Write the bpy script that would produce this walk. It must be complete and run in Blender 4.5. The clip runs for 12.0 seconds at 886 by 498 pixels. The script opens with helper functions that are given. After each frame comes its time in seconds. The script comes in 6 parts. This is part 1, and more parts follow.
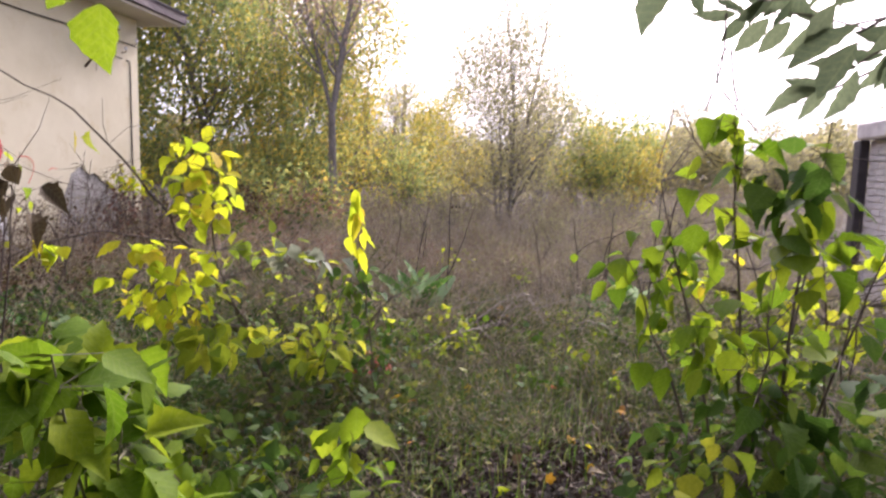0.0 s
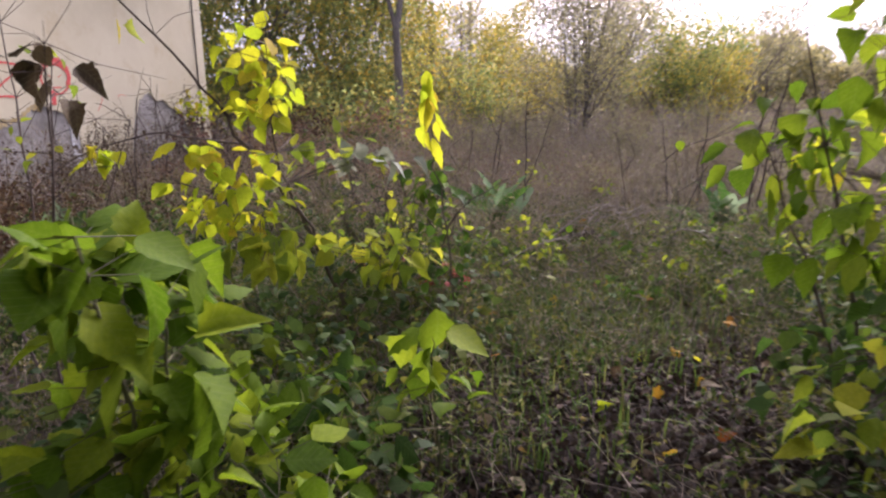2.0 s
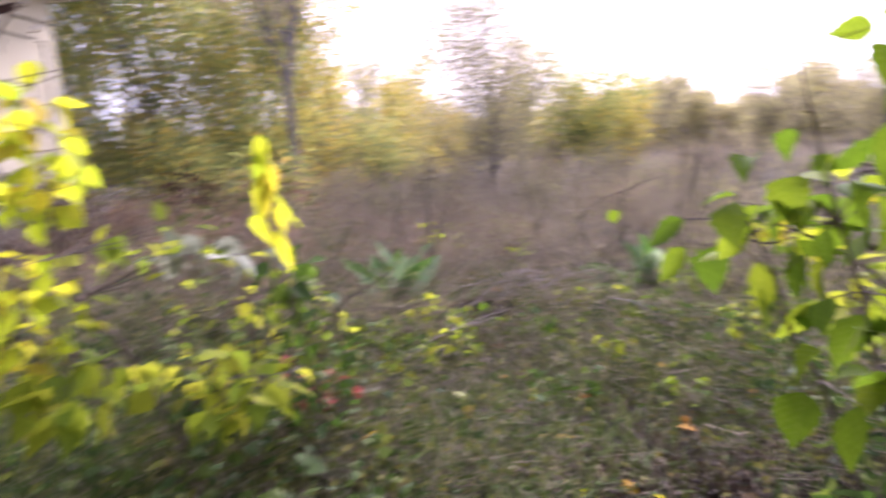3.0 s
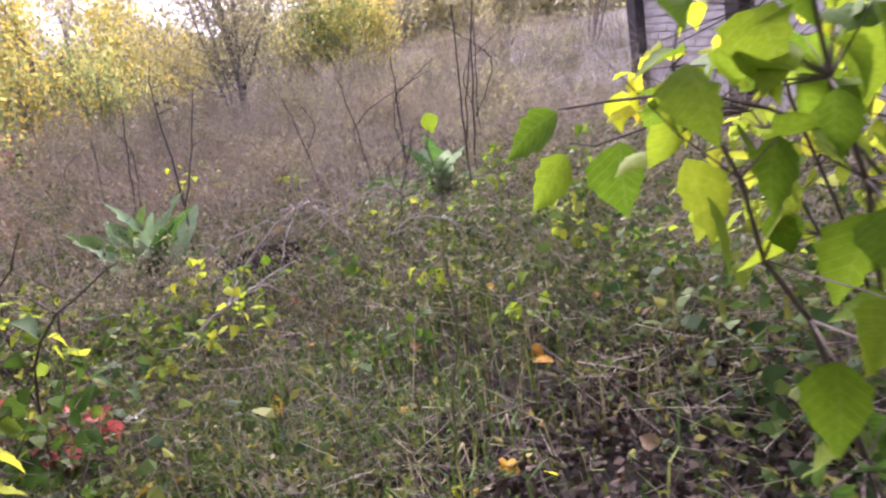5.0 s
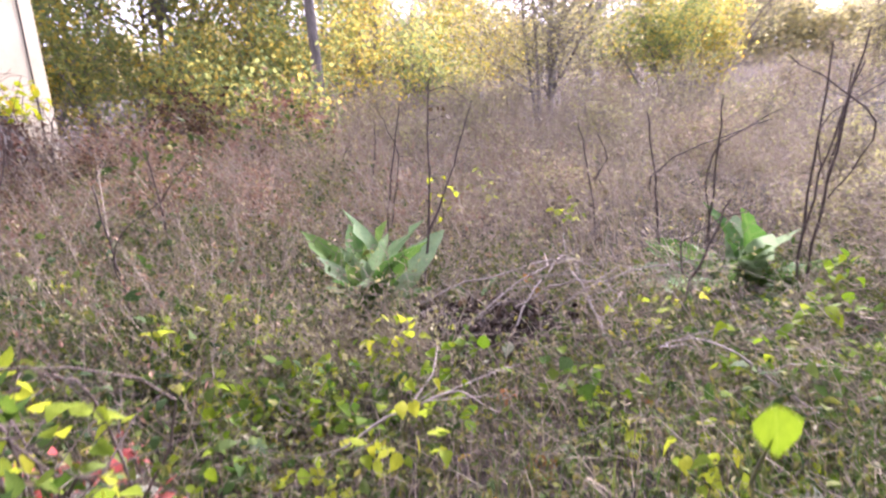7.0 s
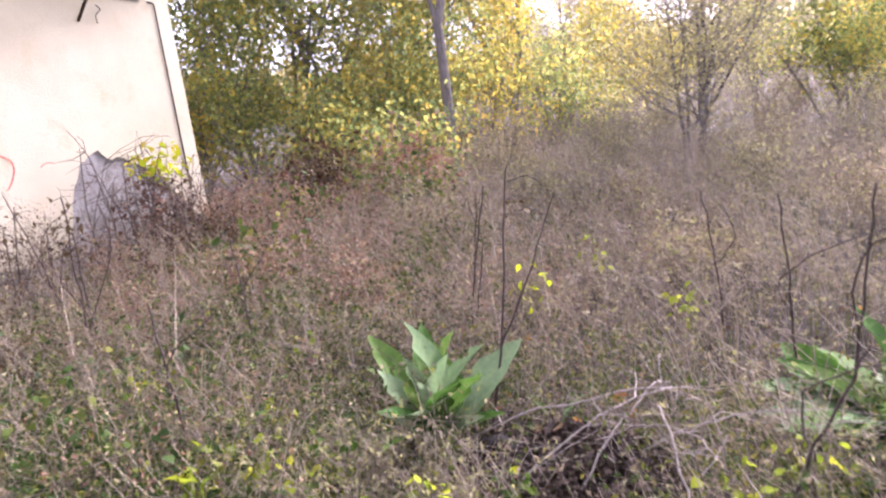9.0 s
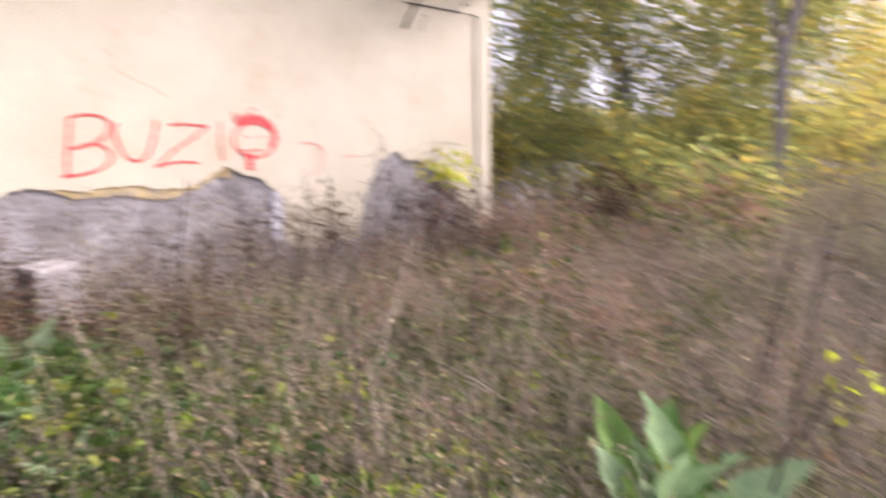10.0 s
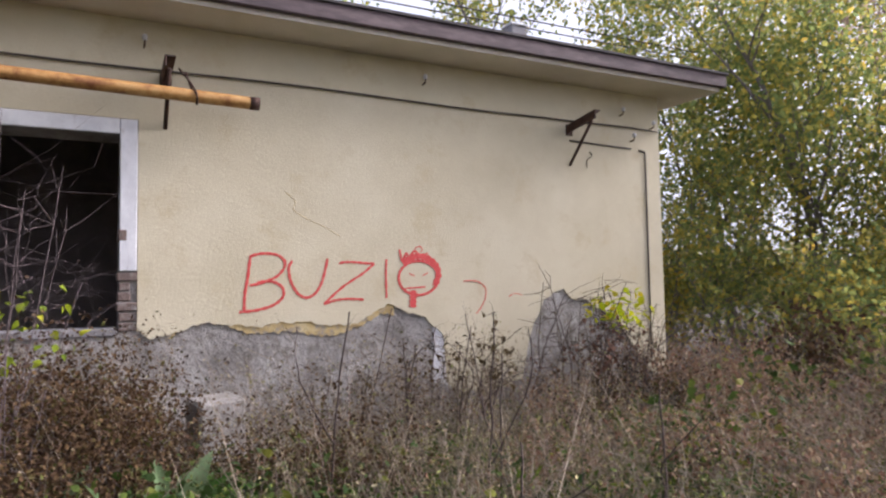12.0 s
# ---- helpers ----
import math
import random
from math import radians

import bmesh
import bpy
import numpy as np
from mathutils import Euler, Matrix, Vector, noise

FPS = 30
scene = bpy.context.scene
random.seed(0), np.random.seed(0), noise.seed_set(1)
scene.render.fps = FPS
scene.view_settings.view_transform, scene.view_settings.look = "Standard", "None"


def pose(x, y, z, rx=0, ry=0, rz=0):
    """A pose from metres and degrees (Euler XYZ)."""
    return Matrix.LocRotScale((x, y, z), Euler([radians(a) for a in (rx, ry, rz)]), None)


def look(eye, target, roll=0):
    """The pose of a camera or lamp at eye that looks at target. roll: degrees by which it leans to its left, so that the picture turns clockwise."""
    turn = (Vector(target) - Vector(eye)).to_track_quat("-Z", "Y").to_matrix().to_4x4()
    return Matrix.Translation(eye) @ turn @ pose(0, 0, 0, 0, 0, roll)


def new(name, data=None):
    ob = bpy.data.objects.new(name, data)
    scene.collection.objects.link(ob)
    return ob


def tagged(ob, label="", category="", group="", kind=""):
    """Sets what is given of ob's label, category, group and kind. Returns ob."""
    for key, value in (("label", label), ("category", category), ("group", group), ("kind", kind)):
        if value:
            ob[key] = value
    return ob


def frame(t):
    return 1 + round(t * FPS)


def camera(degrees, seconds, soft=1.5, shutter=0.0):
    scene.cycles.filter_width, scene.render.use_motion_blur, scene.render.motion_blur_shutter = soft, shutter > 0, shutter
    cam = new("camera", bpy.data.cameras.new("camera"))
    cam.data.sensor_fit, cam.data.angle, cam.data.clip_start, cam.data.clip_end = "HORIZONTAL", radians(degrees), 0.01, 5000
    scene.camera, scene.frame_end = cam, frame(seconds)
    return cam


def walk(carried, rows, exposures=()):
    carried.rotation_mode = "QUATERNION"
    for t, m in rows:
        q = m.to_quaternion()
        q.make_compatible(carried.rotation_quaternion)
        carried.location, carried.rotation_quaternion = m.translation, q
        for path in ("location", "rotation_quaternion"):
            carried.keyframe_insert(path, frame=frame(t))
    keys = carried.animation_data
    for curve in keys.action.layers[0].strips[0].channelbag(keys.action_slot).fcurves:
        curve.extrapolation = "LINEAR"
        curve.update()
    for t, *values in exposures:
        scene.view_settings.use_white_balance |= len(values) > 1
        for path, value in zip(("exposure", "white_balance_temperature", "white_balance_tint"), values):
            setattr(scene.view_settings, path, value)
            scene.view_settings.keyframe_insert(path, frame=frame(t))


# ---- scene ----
cam = camera(66.5, 12.0, soft=2.3, shutter=0.5)
PATH = [
    (0, (5.801, -10.08, 1.469), (5.606, -8.103, 1.235), 1.5),
    (0.5, (5.762, -10.135, 1.475), (5.627, -8.145, 1.321), 2.1),
    (1, (5.743, -10.072, 1.433), (5.501, -8.093, 1.275), 2.2),
    (1.5, (5.642, -9.952, 1.362), (5.308, -7.999, 1.085), 0.8),
    (2, (5.707, -9.762, 1.271), (5.315, -7.852, 0.83), -1.0),
    (2.5, (5.753, -9.296, 1.242), (5.187, -7.426, 0.813), -3.3),
    (3, (5.731, -8.93, 1.309), (5.579, -6.958, 1.007), -3.6),
    (3.5, (5.72, -8.742, 1.277), (6.215, -6.838, 0.915), -10.1),
    (5.5, (5.746, -7.992, 1.236), (6.126, -6.16, 0.528), -12.4),
    (6, (5.803, -7.752, 1.146), (5.807, -5.884, 0.434), -9.4),
    (6.5, (5.829, -7.486, 1.239), (5.619, -5.576, 0.685), -2.9),
    (8.5, (6.352, -6.797, 1.686), (5.604, -5.011, 1.185), -11.1),
    (9, (6.276, -6.63, 1.728), (5.473, -4.864, 1.241), -6.6),
    (9.5, (6.177, -6.312, 1.717), (5.354, -4.55, 1.251), -6.5),
    (10, (6.088, -5.967, 1.52), (4.589, -4.683, 1.198), -0.7),
    (10.5, (5.97, -5.775, 1.487), (4.19, -4.864, 1.461), -0.3),
    (11, (5.796, -5.828, 1.439), (3.995, -4.962, 1.514), -0.6),
    (11.5, (5.737, -5.817, 1.405), (3.948, -4.929, 1.516), -1.1),
    (12, (5.788, -5.815, 1.434), (4.014, -4.898, 1.547), -1.0),
]
EXPOSURES = ((0, 1.88, 5850, 28), (0.5, 1.38, 5850, 29), (1.0, 1.04, 5900, 30), (1.5, 0.97, 5850, 31), (2.0, 1.5, 5800, 31), (2.5, 1.93, 5700, 35), (3.0, 2.17, 5600, 39), (3.5, 1.94, 5500, 38), (5.5, 2.45, 5650, 38), (6.0, 2.56, 5750, 37), (6.5, 2.76, 5600, 38), (8.5, 2.64, 5650, 38), (9.5, 2.6, 5700, 34), (10.0, 2.4, 5900, 31), (10.5, 1.8, 5800, 25), (11.0, 1.48, 5800, 21), (12.0, 1.53, 5800, 21))
walk(cam, [(t, look(eye, target, roll)) for t, eye, target, roll in PATH], EXPOSURES)

# ---------------------------------------------------------------- world and sun
world = bpy.data.worlds.new("hazy_sky")
scene.world = world
world.use_nodes = True
wn = world.node_tree.nodes
sky = wn.new("ShaderNodeTexSky")
sky.sky_type = 'NISHITA'
sky.sun_disc = False
sky.sun_elevation, sky.sun_rotation = radians(34), radians(15)
sky.air_density, sky.dust_density, sky.ozone_density = 0.35, 9.0, 0.0
wn["Background"].inputs[1].default_value = 0.15
# thin bright cloud over the whole sky
cloud_map = wn.new("ShaderNodeTexNoise")
cloud_map.inputs["Scale"].default_value, cloud_map.inputs["Detail"].default_value = 2.2, 5
cloud = wn.new("ShaderNodeValToRGB")
cloud.color_ramp.elements[0].color, cloud.color_ramp.elements[1].color = (2.6, 2.65, 2.75, 1), (3.7, 3.7, 3.75, 1)
veil = wn.new("ShaderNodeMix")
veil.data_type = 'RGBA'
veil.inputs[0].default_value = 0.65
world.node_tree.links.new(cloud_map.outputs["Fac"], cloud.inputs[0])
world.node_tree.links.new(sky.outputs[0], veil.inputs[6])
world.node_tree.links.new(cloud.outputs[0], veil.inputs[7])
world.node_tree.links.new(veil.outputs[2], wn["Background"].inputs[0])

sun_data = bpy.data.lights.new("sun", 'SUN')
sun_data.energy, sun_data.angle, sun_data.color = 2.0, radians(25), (1.0, 0.93, 0.82)
sun = new("sun", sun_data)
sun.matrix_world = look((30 * math.sin(radians(15)), 30 * math.cos(radians(15)), 20), (0, 0, 0))

rng = np.random.default_rng(7)


# ---------------------------------------------------------------- materials
def material(name):
    m = bpy.data.materials.new(name)
    m.use_nodes = True
    t = m.node_tree
    return m, t, t.nodes["Principled BSDF"], t.nodes["Material Output"]


def ramp(t, fac, stops):
    r = t.nodes.new("ShaderNodeValToRGB")
    e = r.color_ramp.elements
    while len(e) < len(stops):
        e.new(0.5)
    for k, (p, c) in enumerate(stops):
        e[k].position, e[k].color = p, (*c, 1)
    t.links.new(fac, r.inputs[0])
    return r.outputs[0]


def noise_tex(t, scale, detail=4.0, rough=0.6, coord="Object", stretch=None):
    c = t.nodes.new("ShaderNodeTexCoord")
    n = t.nodes.new("ShaderNodeTexNoise")
    n.inputs["Scale"].default_value, n.inputs["Detail"].default_value, n.inputs["Roughness"].default_value = scale, detail, rough
    if stretch:
        mp = t.nodes.new("ShaderNodeMapping")
        mp.inputs["Scale"].default_value = stretch
        t.links.new(c.outputs[coord], mp.inputs[0])
        t.links.new(mp.outputs[0], n.inputs["Vector"])
    else:
        t.links.new(c.outputs[coord], n.inputs["Vector"])
    return n.outputs["Fac"]


def blend(t, fac, a, b, mode='MIX'):
    n = t.nodes.new("ShaderNodeMix")
    n.data_type, n.blend_type = 'RGBA', mode
    for sock, v in ((n.inputs[0], fac), (n.inputs[6], a), (n.inputs[7], b)):
        if isinstance(v, bpy.types.NodeSocket):
            t.links.new(v, sock)
        else:
            sock.default_value = v if isinstance(v, (int, float)) else (*v, 1)
    return n.outputs[2]


def relief(t, bsdf, height, strength=0.4, distance=0.01):
    b = t.nodes.new("ShaderNodeBump")
    b.inputs["Strength"].default_value, b.inputs["Distance"].default_value = strength, distance
    t.links.new(height, b.inputs["Height"])
    t.links.new(b.outputs[0], bsdf.inputs["Normal"])


def leaf_material(name, stops, pieces=False, through_light=0.45, rough=0.6, spots=None):
    """Leaf with light coming through it; colour varies from leaf to leaf."""
    m, t, b, out = material(name)
    if pieces:
        r = t.nodes.new("ShaderNodeObjectInfo").outputs["Random"]
    else:
        r = t.nodes.new("ShaderNodeNewGeometry").outputs["Random Per Island"]
    col = ramp(t, r, stops)
    fine = noise_tex(t, 35, 3)
    col = blend(t, 0.35, col, ramp(t, fine, [(0.3, (0.55, 0.55, 0.5)), (0.7, (1.2, 1.2, 1.1))]), 'MULTIPLY')
    if pieces:
        # veins: a pale midrib and slanting side veins
        c = t.nodes.new("ShaderNodeTexCoord")
        sep = t.nodes.new("ShaderNodeSeparateXYZ")
        t.links.new(c.outputs["Object"], sep.inputs[0])

        def calc(op, a, b):
            n = t.nodes.new("ShaderNodeMath")
            n.operation = op
            for sock, v in ((n.inputs[0], a), (n.inputs[1], b)):
                if isinstance(v, bpy.types.NodeSocket):
                    t.links.new(v, sock)
                else:
                    sock.default_value = v
            return n.outputs[0]

        side = calc('ABSOLUTE', sep.outputs[0], 0)
        slant = calc('SINE', calc('MULTIPLY', calc('SUBTRACT', sep.outputs[1], calc('MULTIPLY', side, 0.8)), 48), 0)
        vein = calc('MAXIMUM', calc('GREATER_THAN', slant, 0.86), calc('LESS_THAN', side, 0.012))
        col = blend(t, calc('MULTIPLY', vein, 0.06), col, (0.5, 0.5, 0.22))
        blotch = ramp(t, noise_tex(t, 6, 4), [(0.35, (0.78, 0.82, 0.75)), (0.65, (1.2, 1.15, 1.05))])
        col = blend(t, 0.7, col, blotch, 'MULTIPLY')
    if spots:
        col = blend(t, ramp(t, noise_tex(t, 60, 2), [(0.62, (0, 0, 0)), (0.7, (1, 1, 1))]), col, spots)
    t.links.new(col, b.inputs["Base Color"])
    b.inputs["Roughness"].default_value, b.inputs["Specular IOR Level"].default_value = max(rough, 0.68), 0.14
    tr = t.nodes.new("ShaderNodeBsdfTranslucent")
    t.links.new(col, tr.inputs[0])
    mx = t.nodes.new("ShaderNodeMixShader")
    mx.inputs[0].default_value = through_light
    t.links.new(b.outputs[0], mx.inputs[1])
    t.links.new(tr.outputs[0], mx.inputs[2])
    t.links.new(mx.outputs[0], out.inputs[0])
    return m


def surface(name, stops, scale, rough=0.9, bump=0.4, bump_scale=None, metallic=0.0, detail=6, dist=0.01, grime=None, stretch=None):
    m, t, b, out = material(name)
    col = ramp(t, noise_tex(t, scale, detail, 0.65, stretch=stretch), stops)
    if grime:
        sc, lo, hi, dirt = grime
        col = blend(t, ramp(t, noise_tex(t, sc, 5, 0.7), [(lo, (0, 0, 0)), (hi, (1, 1, 1))]), col, dirt)
    t.links.new(col, b.inputs["Base Color"])
    b.inputs["Roughness"].default_value, b.inputs["Metallic"].default_value = rough, metallic
    relief(t, b, noise_tex(t, bump_scale or scale * 8, 6, 0.7), bump, dist)
    return m


M = {}
M["soil"] = surface("soil", [(0.3, (0.020, 0.015, 0.012)), (0.55, (0.045, 0.034, 0.026)), (0.8, (0.085, 0.065, 0.048))], 3.0, 0.95, 0.9, 40, dist=0.03,
                    grime=(0.8, 0.5, 0.65, (0.03, 0.034, 0.014)))
M["plaster"] = surface("cream_plaster", [(0.3, (0.51, 0.46, 0.315)), (0.55, (0.59, 0.54, 0.385)), (0.75, (0.64, 0.595, 0.44))], 0.9, 0.92, 0.55, 38, dist=0.008,
                       grime=(2.2, 0.54, 0.74, (0.50, 0.43, 0.27)))
M["ochre"] = surface("ochre_underplaster", [(0.3, (0.34, 0.25, 0.11)), (0.5, (0.47, 0.36, 0.16)), (0.7, (0.55, 0.47, 0.28))], 6, 0.95, 0.5, 60, grime=(9, 0.52, 0.62, (0.30, 0.27, 0.22)))
M["render_grey"] = surface("grey_base_render", [(0.3, (0.18, 0.168, 0.155)), (0.5, (0.31, 0.295, 0.275)), (0.7, (0.45, 0.435, 0.41))], 2.6, 0.95, 1.0, 14, dist=0.03,
                           grime=(5, 0.5, 0.68, (0.15, 0.135, 0.115)))
M["soffit"] = surface("soffit_paint", [(0.3, (0.60, 0.555, 0.47)), (0.7, (0.74, 0.69, 0.60))], 1.4, 0.9, 0.2, 50)
M["fascia"] = surface("dark_fascia", [(0.3, (0.04, 0.026, 0.03)), (0.5, (0.08, 0.056, 0.06)), (0.7, (0.16, 0.12, 0.12))], 9, 0.7, 0.4, 60, stretch=(1, 0.2, 1))
M["roofing"] = surface("roof_felt", [(0.3, (0.05, 0.045, 0.045)), (0.7, (0.11, 0.1, 0.1))], 4, 0.95, 0.4, 60)
M["white_trim"] = surface("white_trim", [(0.3, (0.55, 0.56, 0.58)), (0.7, (0.74, 0.75, 0.76))], 6, 0.85, 0.3, 60, grime=(9, 0.6, 0.75, (0.4, 0.38, 0.36)))
# inner wall tone stands in for the room's dimness and the haze over it
M["dark_room"] = surface("dim_inner_wall", [(0.3, (0.15, 0.13, 0.125)), (0.7, (0.27, 0.24, 0.225))], 2, 0.95, 0.3, 30)
M["brick"] = surface("weathered_brick", [(0.3, (0.10, 0.075, 0.062)), (0.7, (0.22, 0.165, 0.14))], 14, 0.95, 0.9, 50, grime=(16, 0.5, 0.65, (0.26, 0.245, 0.23)))
M["pipe"] = surface("ochre_rusty_pipe", [(0.35, (0.20, 0.075, 0.02)), (0.5, (0.42, 0.22, 0.06)), (0.7, (0.52, 0.33, 0.12))], 7, 0.6, 0.35, 90, dist=0.003)
M["rust"] = surface("dark_rusty_iron", [(0.3, (0.03, 0.017, 0.013)), (0.7, (0.09, 0.045, 0.03))], 20, 0.75, 0.4, 120, metallic=0.3)
M["wire"] = surface("dark_cable", [(0.3, (0.05, 0.045, 0.04)), (0.7, (0.10, 0.085, 0.07))], 20, 0.8, 0.1, 60)
M["paint_red"] = surface("red_spray_paint", [(0.3, (0.52, 0.045, 0.04)), (0.7, (0.66, 0.10, 0.09))], 25, 0.7, 0.2, 90)
M["concrete"] = surface("stained_concrete", [(0.3, (0.15, 0.145, 0.15)), (0.5, (0.25, 0.245, 0.25)), (0.75, (0.36, 0.35, 0.35))], 2.2, 0.95, 0.6, 25, dist=0.015,
                        grime=(5, 0.55, 0.7, (0.12, 0.115, 0.12)))
M["limewash"] = surface("limewashed_brick", [(0.3, (0.42, 0.37, 0.37)), (0.5, (0.60, 0.55, 0.54)), (0.75, (0.74, 0.70, 0.68))], 3.5, 0.95, 0.5, 40, grime=(4, 0.58, 0.72, (0.25, 0.23, 0.23)))
M["tar"] = surface("dark_tarred_post", [(0.3, (0.025, 0.02, 0.025)), (0.7, (0.06, 0.05, 0.055))], 10, 0.8, 0.4, 60)
M["bark"] = surface("grey_brown_bark", [(0.3, (0.09, 0.078, 0.07)), (0.7, (0.22, 0.195, 0.175))], 12, 0.95, 0.8, 40, stretch=(3, 3, 0.5))
M["birch_bark"] = surface("pale_birch_bark", [(0.42, (0.09, 0.08, 0.075)), (0.55, (0.26, 0.245, 0.23)), (0.75, (0.42, 0.40, 0.38))], 10, 0.9, 0.5, 40, stretch=(1, 1, 2.5))
M["twig"] = surface("brown_twig_bark", [(0.3, (0.05, 0.038, 0.03)), (0.7, (0.13, 0.095, 0.075))], 30, 0.9, 0.3, 90)


def stalk_material(name, stops):
    m, t, b, out = material(name)
    t.links.new(ramp(t, t.nodes.new("ShaderNodeNewGeometry").outputs["Random Per Island"], stops), b.inputs["Base Color"])
    b.inputs["Roughness"].default_value = 0.9
    return m


M["dry_stalk"] = stalk_material("dry_stalk", [(0.0, (0.13, 0.10, 0.08)), (0.4, (0.27, 0.215, 0.165)), (0.75, (0.37, 0.305, 0.225)), (1.0, (0.44, 0.37, 0.27))])
M["straw"] = stalk_material("old_straw", [(0.0, (0.05, 0.036, 0.03)), (0.5, (0.105, 0.078, 0.062)), (0.85, (0.17, 0.13, 0.10)), (1.0, (0.30, 0.25, 0.17))])
M["dry_leaf"] = leaf_material("dry_leaf", [(0.0, (0.15, 0.115, 0.08)), (0.35, (0.28, 0.22, 0.15)), (0.6, (0.37, 0.30, 0.20)), (0.8, (0.40, 0.36, 0.17)), (1.0, (0.22, 0.26, 0.07))], through_light=0.3, rough=0.8)
M["red_leaf"] = leaf_material("reddish_dry_leaf", [(0.0, (0.17, 0.085, 0.06)), (0.5, (0.30, 0.185, 0.125)), (1.0, (0.38, 0.29, 0.18))], through_light=0.3, rough=0.8)
M["grass"] = leaf_material("autumn_grass", [(0.0, (0.05, 0.08, 0.018)), (0.25, (0.11, 0.14, 0.03)), (0.45, (0.15, 0.14, 0.05)), (0.75, (0.20, 0.165, 0.10)), (1.0, (0.34, 0.28, 0.19))], through_light=0.35, rough=0.6)
M["fresh_grass"] = leaf_material("fresh_grass", [(0.0, (0.05, 0.10, 0.02)), (0.6, (0.11, 0.18, 0.03)), (1.0, (0.24, 0.26, 0.07))], through_light=0.4, rough=0.6)
M["cover"] = leaf_material("ground_cover_leaf", [(0.0, (0.030, 0.055, 0.015)), (0.45, (0.068, 0.102, 0.021)), (0.75, (0.136, 0.153, 0.030)), (0.92, (0.238, 0.212, 0.043)), (1.0, (0.281, 0.272, 0.187))], through_light=0.35)
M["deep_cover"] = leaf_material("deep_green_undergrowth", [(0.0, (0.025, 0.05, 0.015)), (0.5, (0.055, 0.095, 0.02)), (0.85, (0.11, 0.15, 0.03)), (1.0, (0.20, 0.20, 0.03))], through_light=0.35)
M["litter"] = leaf_material("fallen_leaf_litter", [(0.0, (0.062, 0.040, 0.025)), (0.5, (0.136, 0.087, 0.046)), (0.7, (0.186, 0.149, 0.105)), (0.85, (0.285, 0.167, 0.025)), (1.0, (0.260, 0.217, 0.050))], through_light=0.2, rough=0.7)
M["crown_green"] = leaf_material("crown_green_yellow", [(0.0, (0.15, 0.205, 0.08)), (0.4, (0.255, 0.31, 0.105)), (0.7, (0.41, 0.41, 0.115)), (0.9, (0.56, 0.48, 0.10)), (1.0, (0.62, 0.43, 0.08))], through_light=0.66)
M["crown_yellow"] = leaf_material("crown_yellow", [(0.0, (0.218, 0.241, 0.057)), (0.5, (0.414, 0.368, 0.081)), (0.85, (0.552, 0.437, 0.081)), (1.0, (0.552, 0.345, 0.057))], through_light=0.66)
M["crown_thin"] = leaf_material("crown_grey_brown", [(0.0, (0.22, 0.20, 0.15)), (0.5, (0.36, 0.33, 0.21)), (0.8, (0.45, 0.43, 0.19)), (1.0, (0.55, 0.50, 0.21))], through_light=0.6)
M["olive_weed"] = leaf_material("grey_olive_weed_leaf", [(0.0, (0.16, 0.145, 0.10)), (0.5, (0.29, 0.26, 0.17)), (0.8, (0.33, 0.32, 0.13)), (1.0, (0.42, 0.39, 0.16))], through_light=0.35)
M["brown_leaf"] = leaf_material("dark_brown_dry_leaf", [(0.0, (0.045, 0.026, 0.017)), (0.55, (0.095, 0.058, 0.032)), (0.85, (0.15, 0.095, 0.045)), (1.0, (0.085, 0.095, 0.028))], through_light=0.3, rough=0.8)
M["very_dark_litter"] = leaf_material("very_dark_litter_leaf", [(0.0, (0.022, 0.015, 0.012)), (0.6, (0.052, 0.037, 0.028)), (0.9, (0.095, 0.068, 0.048)), (1.0, (0.06, 0.07, 0.025))], through_light=0.15, rough=0.8)
M["crown_mauve"] = leaf_material("crown_mauve_brown", [(0.0, (0.20, 0.14, 0.125)), (0.6, (0.34, 0.255, 0.21)), (1.0, (0.46, 0.37, 0.24))], through_light=0.55)
M["far_wood"] = leaf_material("far_wood_leaf", [(0.0, (0.24, 0.23, 0.14)), (0.5, (0.38, 0.35, 0.18)), (0.85, (0.50, 0.44, 0.17)), (1.0, (0.36, 0.30, 0.24))], through_light=0.6)


# ---------------------------------------------------------------- mesh helpers
def part(name, bm, mat, parent=None, label=""):
    """Link a bmesh or a mesh as one object, under parent if given."""
    if isinstance(bm, bmesh.types.BMesh):
        me = bpy.data.meshes.new(name)
        bm.to_mesh(me)
        bm.free()
    else:
        me = bm
    if mat is not None and not me.materials:
        me.materials.append(mat)
    ob = new(name, me)
    if parent is not None:
        ob.parent = parent
    if label:
        tagged(ob, label)
    return ob


def empty(name, x=0, y=0, z=0):
    ob = new(name)
    ob.empty_display_size = 0.1
    ob.matrix_world = pose(x, y, z)
    return ob


def add_box(bm, x0, x1, y0, y1, z0, z1, bevel=0.0):
    r = bmesh.ops.create_cube(bm, size=1.0, matrix=Matrix.Translation(((x0 + x1) / 2, (y0 + y1) / 2, (z0 + z1) / 2)) @ Matrix.Diagonal((x1 - x0, y1 - y0, z1 - z0, 1)))
    if bevel:
        edges = {e for v in r["verts"] for e in v.link_edges}
        bmesh.ops.bevel(bm, geom=list(edges), offset=bevel, segments=1, affect='EDGES')
    return r


def box(x0, x1, y0, y1, z0, z1, bevel=0.0):
    bm = bmesh.new()
    add_box(bm, x0, x1, y0, y1, z0, z1, bevel)
    return bm


